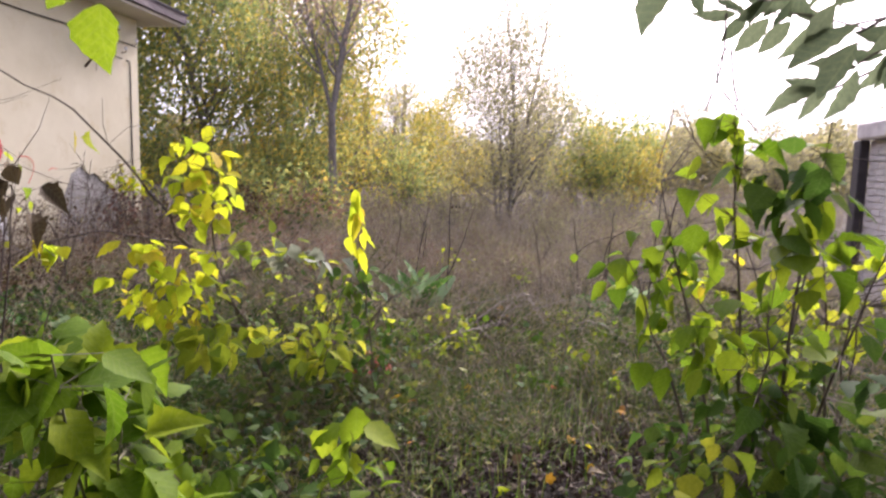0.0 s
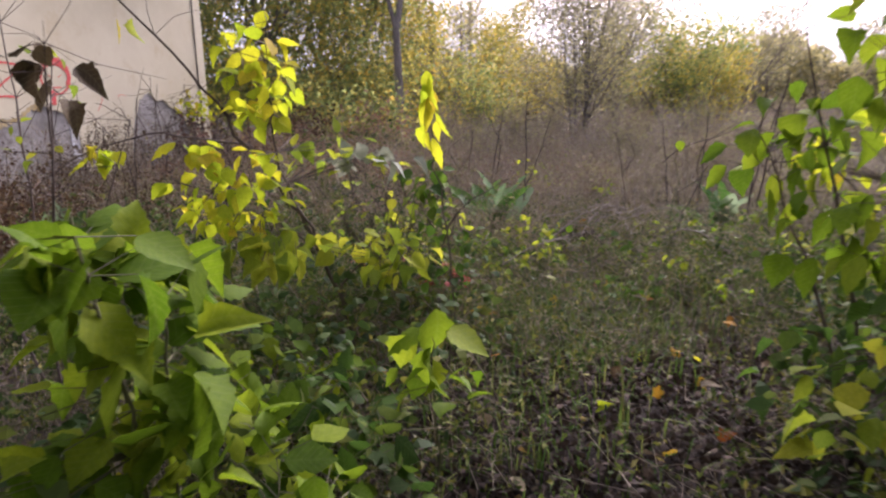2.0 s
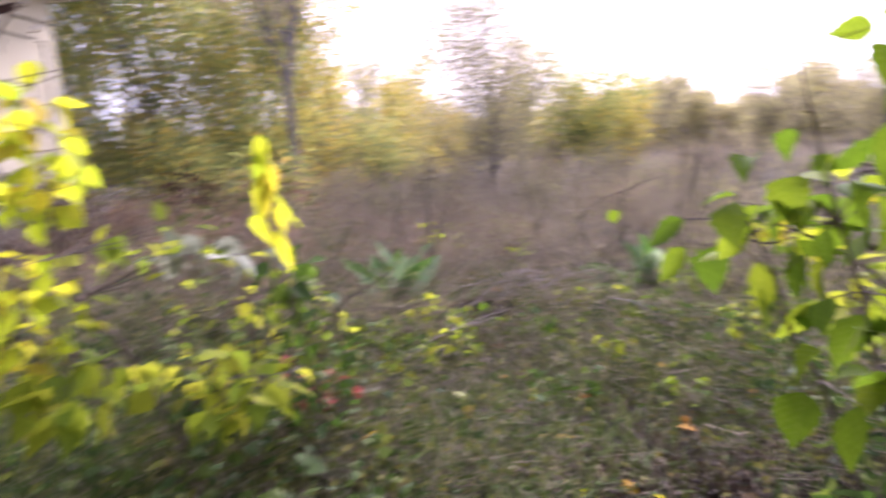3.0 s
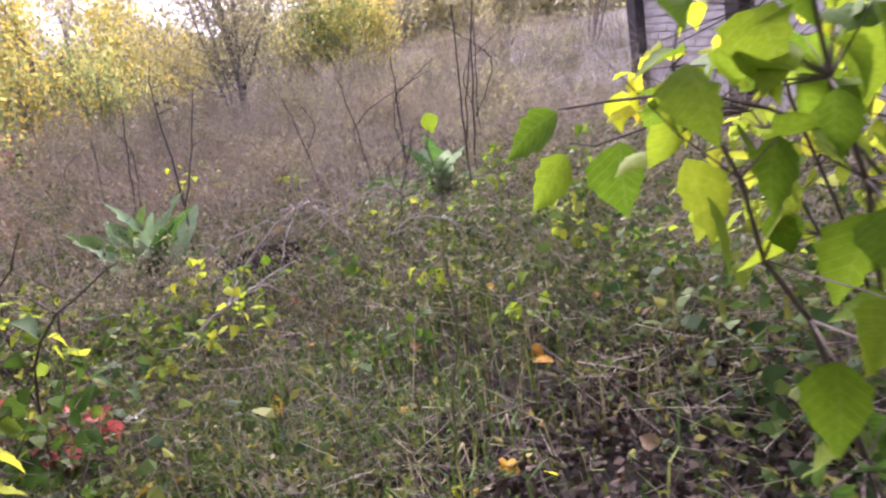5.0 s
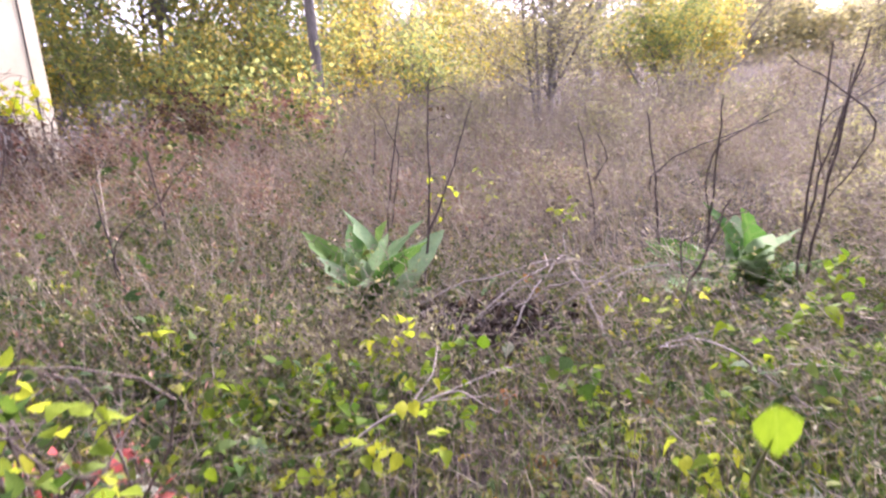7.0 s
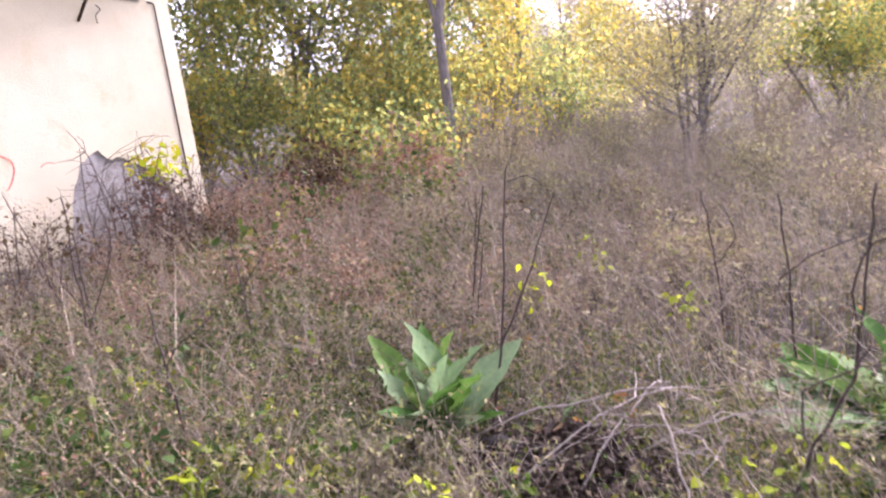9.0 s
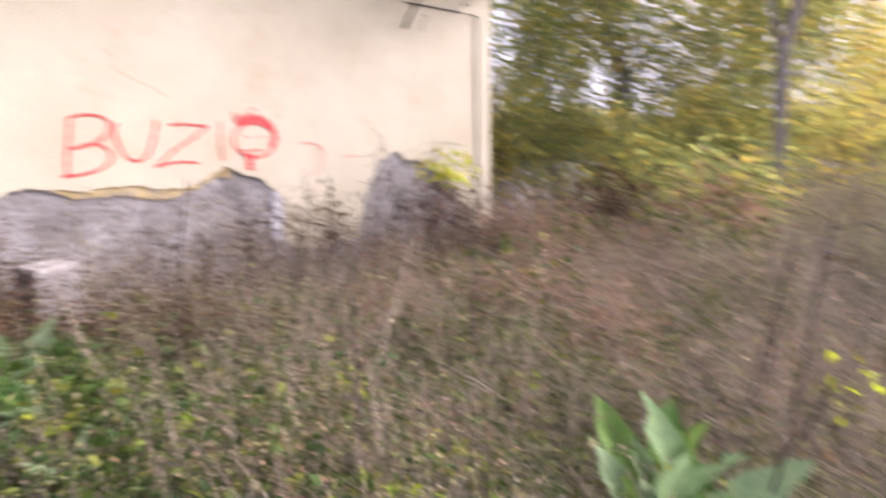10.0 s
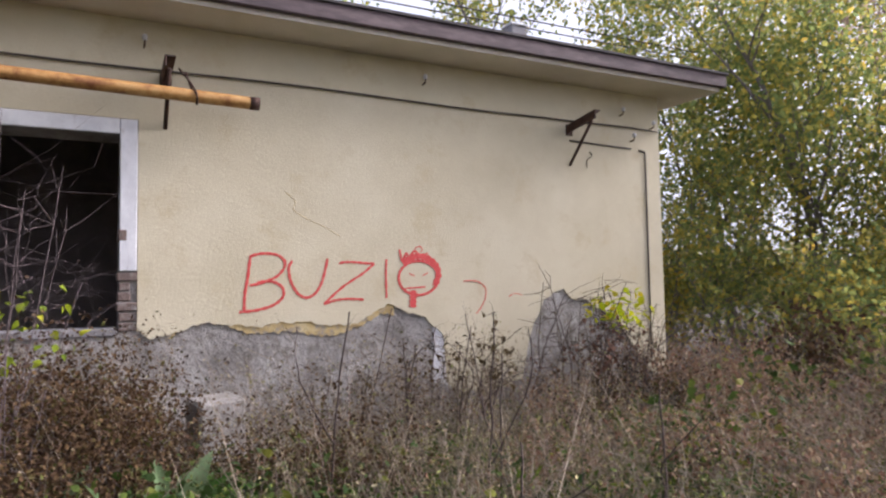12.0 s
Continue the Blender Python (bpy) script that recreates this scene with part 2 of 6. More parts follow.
def tri_mesh(name, verts, tris, smooth=False):
    """A mesh from arrays of vertices and triangles."""
    me = bpy.data.meshes.new(name)
    verts, tris = np.asarray(verts, np.float32).reshape(-1, 3), np.asarray(tris, np.int32).reshape(-1, 3)
    me.vertices.add(len(verts))
    me.vertices.foreach_set("co", verts.ravel())
    me.loops.add(tris.size)
    me.loops.foreach_set("vertex_index", tris.ravel())
    me.polygons.add(len(tris))
    me.polygons.foreach_set("loop_start", np.arange(0, tris.size, 3, dtype=np.int32))
    me.update(calc_edges=True)
    if not smooth:
        me.shade_flat()
    return me


class Soup:
    """Many small pieces gathered into one mesh."""

    def __init__(self):
        self.v, self.t, self.n = [], [], 0

    def add(self, verts, tris):
        """verts: pieces x k x 3; tris: one piece's triangles."""
        p, k = verts.shape[:2]
        if not p:
            return self
        self.v.append(verts.reshape(-1, 3))
        self.t.append((np.asarray(tris)[None] + (self.n + k * np.arange(p))[:, None, None]).reshape(-1, 3))
        self.n += p * k
        return self

    def mesh(self, name):
        return tri_mesh(name, np.concatenate(self.v), np.concatenate(self.t))

    def sticks(self, a, b, ra, rb, sides=3):
        """Tapered sticks from a to b."""
        a, b = np.atleast_2d(a), np.atleast_2d(b)
        ra, rb = np.broadcast_to(ra, len(a))[:, None], np.broadcast_to(rb, len(a))[:, None]
        d = b - a
        d = d / (np.linalg.norm(d, axis=1, keepdims=True) + 1e-9)
        side = np.cross(d, np.where(np.abs(d[:, 2:]) > 0.9, [[1.0, 0, 0]], [[0, 0, 1.0]]))
        side /= np.linalg.norm(side, axis=1, keepdims=True) + 1e-9
        other = np.cross(d, side)
        ring = [(math.cos(k * 6.28319 / sides), math.sin(k * 6.28319 / sides)) for k in range(sides)]
        vs = [a + ra * (c * side + s * other) for c, s in ring] + [b + rb * (c * side + s * other) for c, s in ring]
        tr = []
        for k in range(sides):
            m = (k + 1) % sides
            tr += [(k, m, m + sides), (k, m + sides, k + sides)]
        return self.add(np.stack(vs, 1), tr)

    def leaves(self, p, way, size, width=0.55, fold=0.18, flat=0.0, droop=0.2):
        """Folded oval leaves at p that point along way. flat: how far they lie level."""
        n = len(p)
        size = np.broadcast_to(size, n)[:, None]
        way = way / (np.linalg.norm(way, axis=1, keepdims=True) + 1e-9)
        up = rng.normal(size=(n, 3)) * (1 - flat) + np.array([0, 0, 1.0]) * (0.25 + flat)
        side = np.cross(way, up)
        side /= np.linalg.norm(side, axis=1, keepdims=True) + 1e-9
        nor = np.cross(side, way)
        w = width * 0.5
        q = lambda u, s, h: p + size * (u * way + s * side + h * nor)  # noqa: E731
        vs = np.stack([q(0, 0, 0), q(0.3, -w, fold * 0.5), q(0.7, -w * 0.75, fold * 0.35 - droop * 0.4), q(1, 0, -droop), q(0.7, w * 0.75, fold * 0.35 - droop * 0.4), q(0.3, w, fold * 0.5)], 1)
        return self.add(vs, [(0, 5, 1), (1, 5, 4), (1, 4, 2), (2, 4, 3)])

    def specks(self, p, size, flat=0.0):
        """Tiny leaves or seed heads of two triangles."""
        n = len(p)
        a, b = rng.normal(size=(n, 3)), rng.normal(size=(n, 3))
        a[:, 2] *= 1 - flat
        b[:, 2] *= 1 - flat
        a /= np.linalg.norm(a, axis=1, keepdims=True)
        b -= a * (a * b).sum(1, keepdims=True)
        b /= np.linalg.norm(b, axis=1, keepdims=True) + 1e-9
        s = np.broadcast_to(size, n)[:, None]
        nor = np.cross(a, b)
        return self.add(np.stack([p, p + s * (0.45 * a + 0.22 * b + 0.1 * nor), p + s * a, p + s * (0.55 * a - 0.22 * b + 0.1 * nor)], 1), [(0, 1, 2), (0, 2, 3)])


def lift(x, y):
    """Height of the ground."""
    x, y = np.asarray(x, float), np.asarray(y, float)
    near = np.exp(-((x - 4) ** 2 + (y + 3) ** 2) / 900)
    return near * (0.05 * np.sin(1.1 * x + 0.4) * np.cos(0.9 * y) + 0.035 * np.sin(2.7 * x + 1.9 * y) + 0.03 * np.sin(3.9 * y - 1.3 * x))


# ---------------------------------------------------------------- ground
def axis(lo, hi, step, reach):
    out, d = [], step
    v = hi
    while v < reach:
        d *= 1.35
        v += d
        out.append(v)
    low, d, v = [], step, lo
    while v > -reach:
        d *= 1.35
        v -= d
        low.append(v)
    return np.array(low[::-1] + list(np.arange(lo, hi + 1e-6, step)) + out)


gx, gy = axis(-3, 14, 0.12, 1500), axis(-13, 8, 0.12, 1500)
X, Y = np.meshgrid(gx, gy)
fine = np.exp(-((X - 5) ** 2 + (Y + 4) ** 2) / 200)
Z = lift(X, Y) + fine * rng.normal(0, 0.012, X.shape)
ii = np.arange(len(gx) * len(gy)).reshape(len(gy), len(gx))
q = np.stack([ii[:-1, :-1], ii[:-1, 1:], ii[1:, 1:], ii[1:, :-1]], -1).reshape(-1, 4)
ground = part("ground", tri_mesh("ground", np.stack([X, Y, Z], -1), np.concatenate([q[:, [0, 1, 2]], q[:, [0, 2, 3]]]), True), M["soil"])
tagged(ground, "overgrown dark soil with dry litter and weeds", "ground", kind="structure")

# ---------------------------------------------------------------- derelict building
WIN = (-7.45, -5.645, 1.13, 2.67)  # window opening: y from, y to, z from, z to
TOP = 3.6

bm = bmesh.new()
add_box(bm, -0.36, 0, -11, WIN[0], -0.4, TOP)
add_box(bm, -0.36, 0, WIN[1], 0, -0.4, TOP)
add_box(bm, -0.36, 0, WIN[0], WIN[1], -0.4, WIN[2])
add_box(bm, -0.36, 0, WIN[0], WIN[1], WIN[3], TOP)
wall = part("wall_east", bm, M["render_grey"])
tagged(wall, "cream plastered wall with crumbling grey base", "wall", kind="structure")
for nm, dims in (("wall_north", (-6.6, -0.36, -0.36, 0)), ("wall_south", (-6.6, -0.36, -11, -10.64)), ("wall_west", (-6.96, -6.6, -11, 0))):
    tagged(part(nm, box(*dims, -0.4, TOP), M["plaster"]), "cream plastered outer wall of the derelict house", "wall", kind="structure")
tagged(part("wall_inner", box(-3.6, -3.45, -10.64, -0.36, 0.1, TOP), M["dark_room"]), "dim-toned inner wall of the empty room", "wall", kind="structure")
tagged(part("wall_partition", box(-3.45, -0.36, -4.6, -4.45, 0.1, TOP), M["dark_room"]), "dim-toned partition wall of the empty room", "wall", kind="structure")
tagged(part("floor_inside", box(-6.6, -0.36, -10.64, -0.36, 0.0, 0.1), M["dark_room"]), "dim-toned floor of the empty room", "floor", kind="structure")

PL_Y = [-11, -5.9, -5.5, -5.43, -5.25, -5.1, -4.7, -4.38, -3.95, -3.66, -3.5, -3.41, -3.2, -3.04, -2.84, -2.81, -2.5, -2.25, -1.95, -1.9, -1.86, -1.8, -1.72, -1.66, -1.52, -1.4, -1.3, -1.1, -0.95, -0.7, -0.45, -0.2, 0]
PL_Z = [1.12, 1.12, 1.12, 1.08, 1.11, 1.17, 1.14, 1.16, 1.12, 1.14, 1.24, 1.28, 1.22, 1.16, 0.97, 0.47, 0.42, 0.40, 0.50, 0.72, 0.92, 1.06, 1.17, 1.30, 1.36, 1.37, 1.28, 1.29, 1.18, 1.05, 0.75, 0.45, 0.35]


def ragged(y, amp, seed):
    return sum(a * amp * math.sin(f * y + seed * k) for k, (a, f) in enumerate(((1, 9), (0.7, 23), (0.5, 51), (0.35, 97)), 1))


def plaster_sheet(name, x0, x1, y0, y1, low, high, mat, label, step=0.02):
    """A coat on the wall with a ragged lower edge, as thick as x1 - x0."""
    n = max(2, int(round((y1 - y0) / step)))
    ys = np.linspace(y0, y1, n + 1)
    lo, hi = np.array([low(v) for v in ys]), np.array([high(v) for v in ys])
    v = np.concatenate([np.stack([np.full(n + 1, a), ys, b], 1) for a, b in ((x1, lo), (x1, hi), (x0, lo), (x0, hi))])
    k, m = np.arange(n), n + 1
    t = []
    for a, b in ((0, m), (2 * m, 0), (m, 3 * m)):
        t += [np.stack([a + k, a + k + 1, b + k + 1], 1), np.stack([a + k, b + k + 1, b + k], 1)]
    t += [np.array([[0, m, 3 * m], [0, 3 * m, 2 * m], [n, 2 * m + n, 3 * m + n], [n, 3 * m + n, m + n]])]
    return part(name, tri_mesh(name, v, np.concatenate(t)), mat, wall, label)


edge = lambda y: float(np.interp(y, PL_Y, PL_Z)) + ragged(y, 0.012, 1.7)  # noqa: E731
plaster_sheet("plaster_coat", 0.0, 0.022, -5.515, 0.022, edge, lambda y: TOP, M["plaster"], "cream plaster with a broken lower edge")
plaster_sheet("plaster_coat", 0.0, 0.022, -7.58, -5.515, lambda y: WIN[3] + 0.125, lambda y: TOP, M["plaster"], "cream plaster above the window")
plaster_sheet("plaster_coat", 0.0, 0.022, -11, -7.58, lambda y: 1.1 + ragged(y, 0.02, 2.2), lambda y: TOP, M["plaster"], "cream plaster with a broken lower edge")
plaster_sheet("underplaster", 0.0, 0.011, -5.3, -3.35, lambda y: edge(y) + 0.012 - 0.085 * max(0.0, math.sin(2.9 * y + 0.4) * math.sin(1.3 * y + 2.0) + 1.05) + ragged(y, 0.014, 3.1), lambda y: edge(y) + 0.03, M["ochre"], "ochre old plaster layer")
plaster_sheet("underplaster", 0.0, 0.010, -2.95, -2.72, lambda y: 0.5 + ragged(y, 0.03, 3.1), lambda y: edge(y) + 0.5, M["white_trim"], "pale flaking plaster remnant")

# roof slab with overhang
roof = tagged(part("roof", box(-7.5, 0.50, -11.5, 0.50, TOP + 0.004, TOP + 0.09), M["soffit"]), "flat overhanging roof slab with plastered underside", "roof", kind="structure")
part("fascia", box(0.50, 0.56, -11.5, 0.56, TOP + 0.045, TOP + 0.185, 0.008), M["fascia"], roof, "dark weathered fascia board")
part("fascia", box(-7.5, 0.50, 0.50, 0.56, TOP + 0.045, TOP + 0.185, 0.008), M["fascia"], roof, "dark weathered fascia board")
part("roof_covering", box(-7.5, 0.58, -11.5, 0.58, TOP + 0.185, TOP + 0.21), M["roofing"], roof, "dark roofing felt")

# window with its white surround
window = tagged(empty("window_1", 0, WIN[1], WIN[2]), "empty glassless window opening with chipped white surround", "window", kind="structure")


def under(ob, parent):
    """Parent ob and keep it where it is."""
    ob.parent = parent
    ob.matrix_parent_inverse = parent.matrix_world.inverted()
    return ob


bpy.context.view_layer.update()
under(part("window_surround", box(-0.02, 0.03, WIN[1] - 0.0, WIN[1] + 0.125, 1.60, WIN[3] + 0.12, 0.006), M["white_trim"]), window)
under(part("window_surround", box(-0.02, 0.03, WIN[0] - 0.125, WIN[1] - 0.003, WIN[3] - 0.0, WIN[3] + 0.12, 0.006), M["white_trim"]), window)
under(part("window_surround", box(-0.02, 0.03, WIN[0] - 0.125, WIN[0], WIN[2], WIN[3] - 0.003, 0.006), M["white_trim"]), window)
under(part("window_sill", box(-0.30, 0.02, WIN[0], WIN[1] - 0.01, WIN[2] - 0.03, WIN[2] + 0.035, 0.01), M["concrete"]), window)


# ---------------------------------------------------------------- trees
def grow(rnd, base, height, r0, lean, limbs, first, spread, levels=3, wiggle=0.06, tip=0.012):
    """Segments (from, to, radius, radius) of a trunk with limbs, and the ends of its twigs."""
    segs, ends = [], []

    def branch(p, way, length, r, level):
        n = max(3, int(length / (0.35 if level == 0 else 0.22)))
        step = length / n
        pts = [np.array(p)]
        d = np.array(way, float)
        for k in range(n):
            d = d + rnd.normal(0, wiggle * (1 + level), 3) + np.array([0, 0, 0.05 * level])
            d /= np.linalg.norm(d)
            pts.append(pts[-1] + d * step)
            f0, f1 = k / n, (k + 1) / n
            segs.append((pts[-2], pts[-1], max(r * (1 - 0.85 * f0), 0.0025), max(r * (1 - 0.85 * f1), 0.002)))
            if level >= levels - 1:
                ends.append((pts[-1], d.copy()))
        if level < levels - 1:
            kids = limbs if level == 0 else max(3, int(limbs * 0.35))
            for j in range(kids):
                f = first + (1 - first) * (j + rnd.random()) / kids if level == 0 else 0.25 + 0.75 * (j + rnd.random()) / kids
                f = min(f, 0.98)
                at = f * n
                k = int(at)
                q0 = pts[k] + (pts[k + 1] - pts[k]) * (at - k)
                a = rnd.random() * 6.283
                out = np.array([math.cos(a), math.sin(a), 0])
                way2 = out * spread + np.array([0, 0, 1.0]) * (1.1 - 0.5 * spread) + 0.3 * d
                way2 /= np.linalg.norm(way2)
                long = length * (0.5 if level == 0 else 0.55) * (1.05 - 0.55 * f) * rnd.uniform(0.7, 1.2)
                branch(q0, way2, long, r * (1 - 0.8 * f) * 0.6, level + 1)

    branch(base, np.array([lean[0], lean[1], 1.0]), height, r0, 0)
    return segs, ends


def tree(name, x, y, height, r0, crown, leaves, leaf, label, seed, lean=(0, 0), limbs=14, first=0.3, spread=0.7, bark="bark", levels=3, stems=1, group="", puff=0.16, splay=0.16, wiggle=0.06, fork=0.0):
    """A tree with tapered trunk and limbs and a crown of single leaves round its twigs."""
    rnd = np.random.default_rng(seed)
    top = tagged(empty(name, x, y, float(lift(x, y))), label, "tree" if height > 2.6 else "shrub", group)
    wood, green = Soup(), Soup()
    ends = []
    if fork:
        wood.sticks(np.array([[0, 0, -0.1], [0.03, 0, fork * 0.5]]), np.array([[0.03, 0, fork * 0.5], [0, 0, fork]]), np.array([r0 * 1.5, r0 * 1.25]), np.array([r0 * 1.25, r0]), 9)
    for s in range(stems):
        off = np.array([0.0, 0, fork - 0.04]) if fork else np.array([0.0, 0, -0.1]) if stems == 1 else np.array([rnd.normal(0, 0.12), rnd.normal(0, 0.12), -0.1])
        ln = lean if stems == 1 else (lean[0] + rnd.normal(0, splay), lean[1] + rnd.normal(0, splay))
        sg, en = grow(rnd, off, height * (1 if s == 0 else rnd.uniform(0.6, 0.95)), r0 * (1 if s == 0 else 0.7), ln, limbs, first, spread, levels, wiggle)
        for sides, some in ((8, [g for g in sg if g[2] > 0.018]), (3, [g for g in sg if g[2] <= 0.018])):
            if some:
                wood.sticks(np.array([g[0] for g in some]), np.array([g[1] for g in some]), np.array([g[2] for g in some]), np.array([g[3] for g in some]), sides)
        ends += en
    part("trunk", wood.mesh("trunk"), M[bark], top)
    if leaves:
        pick = rnd.integers(0, len(ends), leaves)
        p = np.array([e[0] for e in ends])[pick] + rnd.normal(0, puff, (leaves, 3))
        p[:, 2] = np.maximum(p[:, 2], 0.15)
        way = rnd.normal(0, 1, (leaves, 3)) + np.array([0, 0, -0.5])
        green.leaves(p, way, rnd.uniform(0.6, 1.25, leaves) * leaf)
        part("crown", green.mesh("crown"), M[crown], top)
    return top


tree("tree", 2.33, 2.76, 4.6, 0.065, "crown_mauve", 5200, 0.06, "slender tree with forked trunk and sparse mauve-brown leaves", 11, limbs=13, first=0.15, spread=0.95, wiggle=0.05, stems=3, splay=0.34, fork=2.5)
tree("birch_tree", 5.66, 4.38, 6.2, 0.045, "crown_thin", 26000, 0.055, "small pale-barked birch with thin grey-green leaves", 12, lean=(0.02, 0), limbs=15, first=0.12, spread=1.3, bark="birch_bark", stems=6, splay=0.14, puff=0.36, wiggle=0.035)
# trees behind the house corner
for k, (x, y, h, c, n, sp) in enumerate([(-1.3, 4.2, 7.6, "crown_green", 17000, 0.8), (0.4, 6.8, 8.2, "crown_green", 11000, 0.8), (-3.6, 6.0, 8.6, "crown_green", 18000, 0.85), (-4.5, 2.6, 8.0, "crown_green", 12000, 0.8),
                                         (1.3, 9.5, 7.0, "crown_yellow", 9000, 0.7), (-2.0, 10.5, 8.0, "crown_yellow", 9000, 0.7)]):
    tree("tree", x, y, h, 0.075, c, int(n * 1.25), 0.10, "leafy tree with green and yellowing autumn crown", 20 + k, limbs=17, first=0.10, spread=sp, stems=2, group="trees behind the house", puff=0.24)
# bushes along their foot
for k, (x, y, h, c, n) in enumerate([(-0.9, 2.4, 3.3, "crown_green", 3800), (0.3, 3.4, 2.4, "crown_green", 3000), (1.2, 4.4, 3.4, "crown_green", 4200), (-0.4, 5.0, 3.6, "crown_yellow", 4000), (2.9, 6.4, 2.2, "crown_green", 2600), (-2.4, 2.5, 3.6, "crown_green", 4200), (3.8, 8.8, 2.8, "crown_yellow", 3000), (0.9, 2.2, 1.5, "crown_green", 1600), (1.9, 5.4, 2.9, "crown_yellow", 2600), (2.1, 2.0, 1.5, "crown_green", 1300), (-1.6, 1.6, 2.4, "crown_yellow", 2200), (1.2, 0.7, 1.0, "brown_leaf", 1300), (1.9, -0.5, 0.6, "cover", 800), (2.6, 0.5, 0.8, "cover", 900), (2.2, 1.2, 1.0, "red_leaf", 1000), (2.7, -2.2, 0.5, "cover", 600)]):
    tree("bush", x, y, h, 0.03, c, n, 0.085, "bush with drooping yellow-green autumn leaves", 40 + k, limbs=8, first=0.15, spread=1.0, stems=7, group="bushes by the trees", puff=0.2, splay=0.38)
# scrub across the field
for k, (x, y, h, c, n, lf, br) in enumerate([(2.9, 15.0, 4.2, "crown_yellow", 7000, 0.10, "bark"), (1.6, 13.5, 4.6, "crown_thin", 4500, 0.08, "bark"), (4.2, 13.5, 3.2, "crown_yellow", 4500, 0.09, "bark"),
                                             (7.9, 6.2, 2.9, "crown_green", 5200, 0.085, "bark"), (8.8, 8.0, 2.7, "crown_yellow", 4200, 0.085, "bark"), (10.8, 15.0, 4.6, "crown_thin", 5500, 0.08, "bark"),
                                             (6.6, 9.5, 4.4, "crown_thin", 5500, 0.07, "birch_bark"), (12.5, 9.0, 3.0, "crown_thin", 4200, 0.08, "bark"), (15.0, 9.0, 3.8, "crown_thin", 4500, 0.08, "bark"),
                                             (-0.5, 16.0, 5.5, "crown_thin", 5500, 0.09, "bark"), (13.5, 3.0, 3.0, "crown_green", 4500, 0.09, "bark"), (18.0, 5.0, 3.6, "crown_yellow", 4500, 0.1, "bark")]):
    tree("scrub_tree", x, y, h, 0.04, c, n, lf, "thin multi-stemmed scrub tree in autumn leaf", 60 + k, limbs=9, first=0.15, spread=0.75, stems=5, group="scrub in the field", bark=br, puff=0.2, splay=0.24)

# woods at the far edge of the field, all round
s = Soup()
n = 110000
a = np.where(rng.random(n) < 0.75, rng.uniform(0.4, 2.9, n), rng.uniform(0, 6.283, n))
cell = np.floor(a * 30)
hh = 2.6 + 2.4 * np.abs(np.sin(cell * 12.9898) * 43758.5 % 1)
rr = 42 + 10 * rng.random(n) + 3 * np.sin(cell)
z = hh * rng.random(n) ** 0.8
p = np.stack([4 + rr * np.cos(a), rr * np.sin(a), z], 1)
s.leaves(p, rng.normal(size=(n, 3)), rng.uniform(0.22, 0.5, n), 0.7)
tagged(part("far_woods", s.mesh("far_woods"), M["far_wood"]), "distant belt of autumn woods beyond the field", "woods", kind="stuff")


# ---------------------------------------------------------------- weeds, grass and litter
PATH_X, PATH_Y = [5.8, 5.7, 5.72, 5.8, 6.2, 6.3, 6.1, 5.85], [-10.5, -9.5, -8.7, -7.5, -7.0, -6.5, -6.0, -5.8]


def from_path(x, y):
    """Distance from the trodden line."""
    d = np.full(np.shape(x), 9.0)
    for k in range(len(PATH_X) - 1):
        ax, ay, bx, by = PATH_X[k], PATH_Y[k], PATH_X[k + 1], PATH_Y[k + 1]
        u = np.clip(((x - ax) * (bx - ax) + (y - ay) * (by - ay)) / ((bx - ax) ** 2 + (by - ay) ** 2 + 1e-9), 0, 1)
        d = np.minimum(d, np.hypot(x - ax - u * (bx - ax), y - ay - u * (by - ay)))
    return d


def scatter(n, x0, x1, y0, y1, keep=None):
    x, y = rng.uniform(x0, x1, n), rng.uniform(y0, y1, n)
    ok = ~((x < 0.06) & (y < 0.05) & (y > -11.1) & (x > -7.1))
    ok &= ((x - 5.6) / 0.46) ** 2 + ((y + 4.18) / 0.36) ** 2 > 1
    if keep is not None:
        ok &= rng.random(n) < keep(x, y)
    return x[ok], y[ok]


def weed_field(name, x, y, h, leaf_mat, label, twigs=9, specks=18, size=0.019, r=0.0016, tilt=0.36):
    """Dry weeds: a bent stem, side twigs, and shrivelled leaves and seed heads."""
    n = len(x)
    base = np.stack([x, y, lift(x, y) - 0.02], 1)
    lean = np.concatenate([rng.normal(0, tilt, (n, 2)), np.ones((n, 1))], 1)
    bend = np.concatenate([rng.normal(0, 0.45, (n, 2)), np.zeros((n, 1))], 1)
    mid = base + lean * h[:, None] * 0.5
    tip = mid + (lean + bend) * h[:, None] * 0.5
    st, lf = Soup(), Soup()
    st.sticks(base, mid, r * (0.7 + h), r * 0.8 * (0.7 + h))
    st.sticks(mid, tip, r * 0.8 * (0.7 + h), r * 0.4)
    for k in range(twigs):
        f = rng.uniform(0.3, 1.0, n)[:, None]
        p = np.where(f < 0.5, base + (mid - base) * f * 2, mid + (tip - mid) * (f * 2 - 1))
        w = rng.normal(0, 1, (n, 3)) * [1, 1, 0.4] + [0, 0, 0.7]
        e = p + w * (0.05 + 0.10 * rng.random((n, 1))) * (0.5 + h[:, None])
        st.add(np.stack([p, p + [0.002, 0.002, 0.002], e], 1), [(0, 1, 2)])
        for j in range(max(1, specks // twigs)):
            g = rng.uniform(0.3, 1.05, n)[:, None]
            lf.specks(p + (e - p) * g, size * rng.uniform(0.5, 1.5, n))
    top = tagged(part(name, st.mesh(name), M["dry_stalk"]), label, "weeds", kind="stuff")
    tagged(part("dry_foliage", lf.mesh("dry_foliage"), M[leaf_mat], top), kind="stuff")
    return top


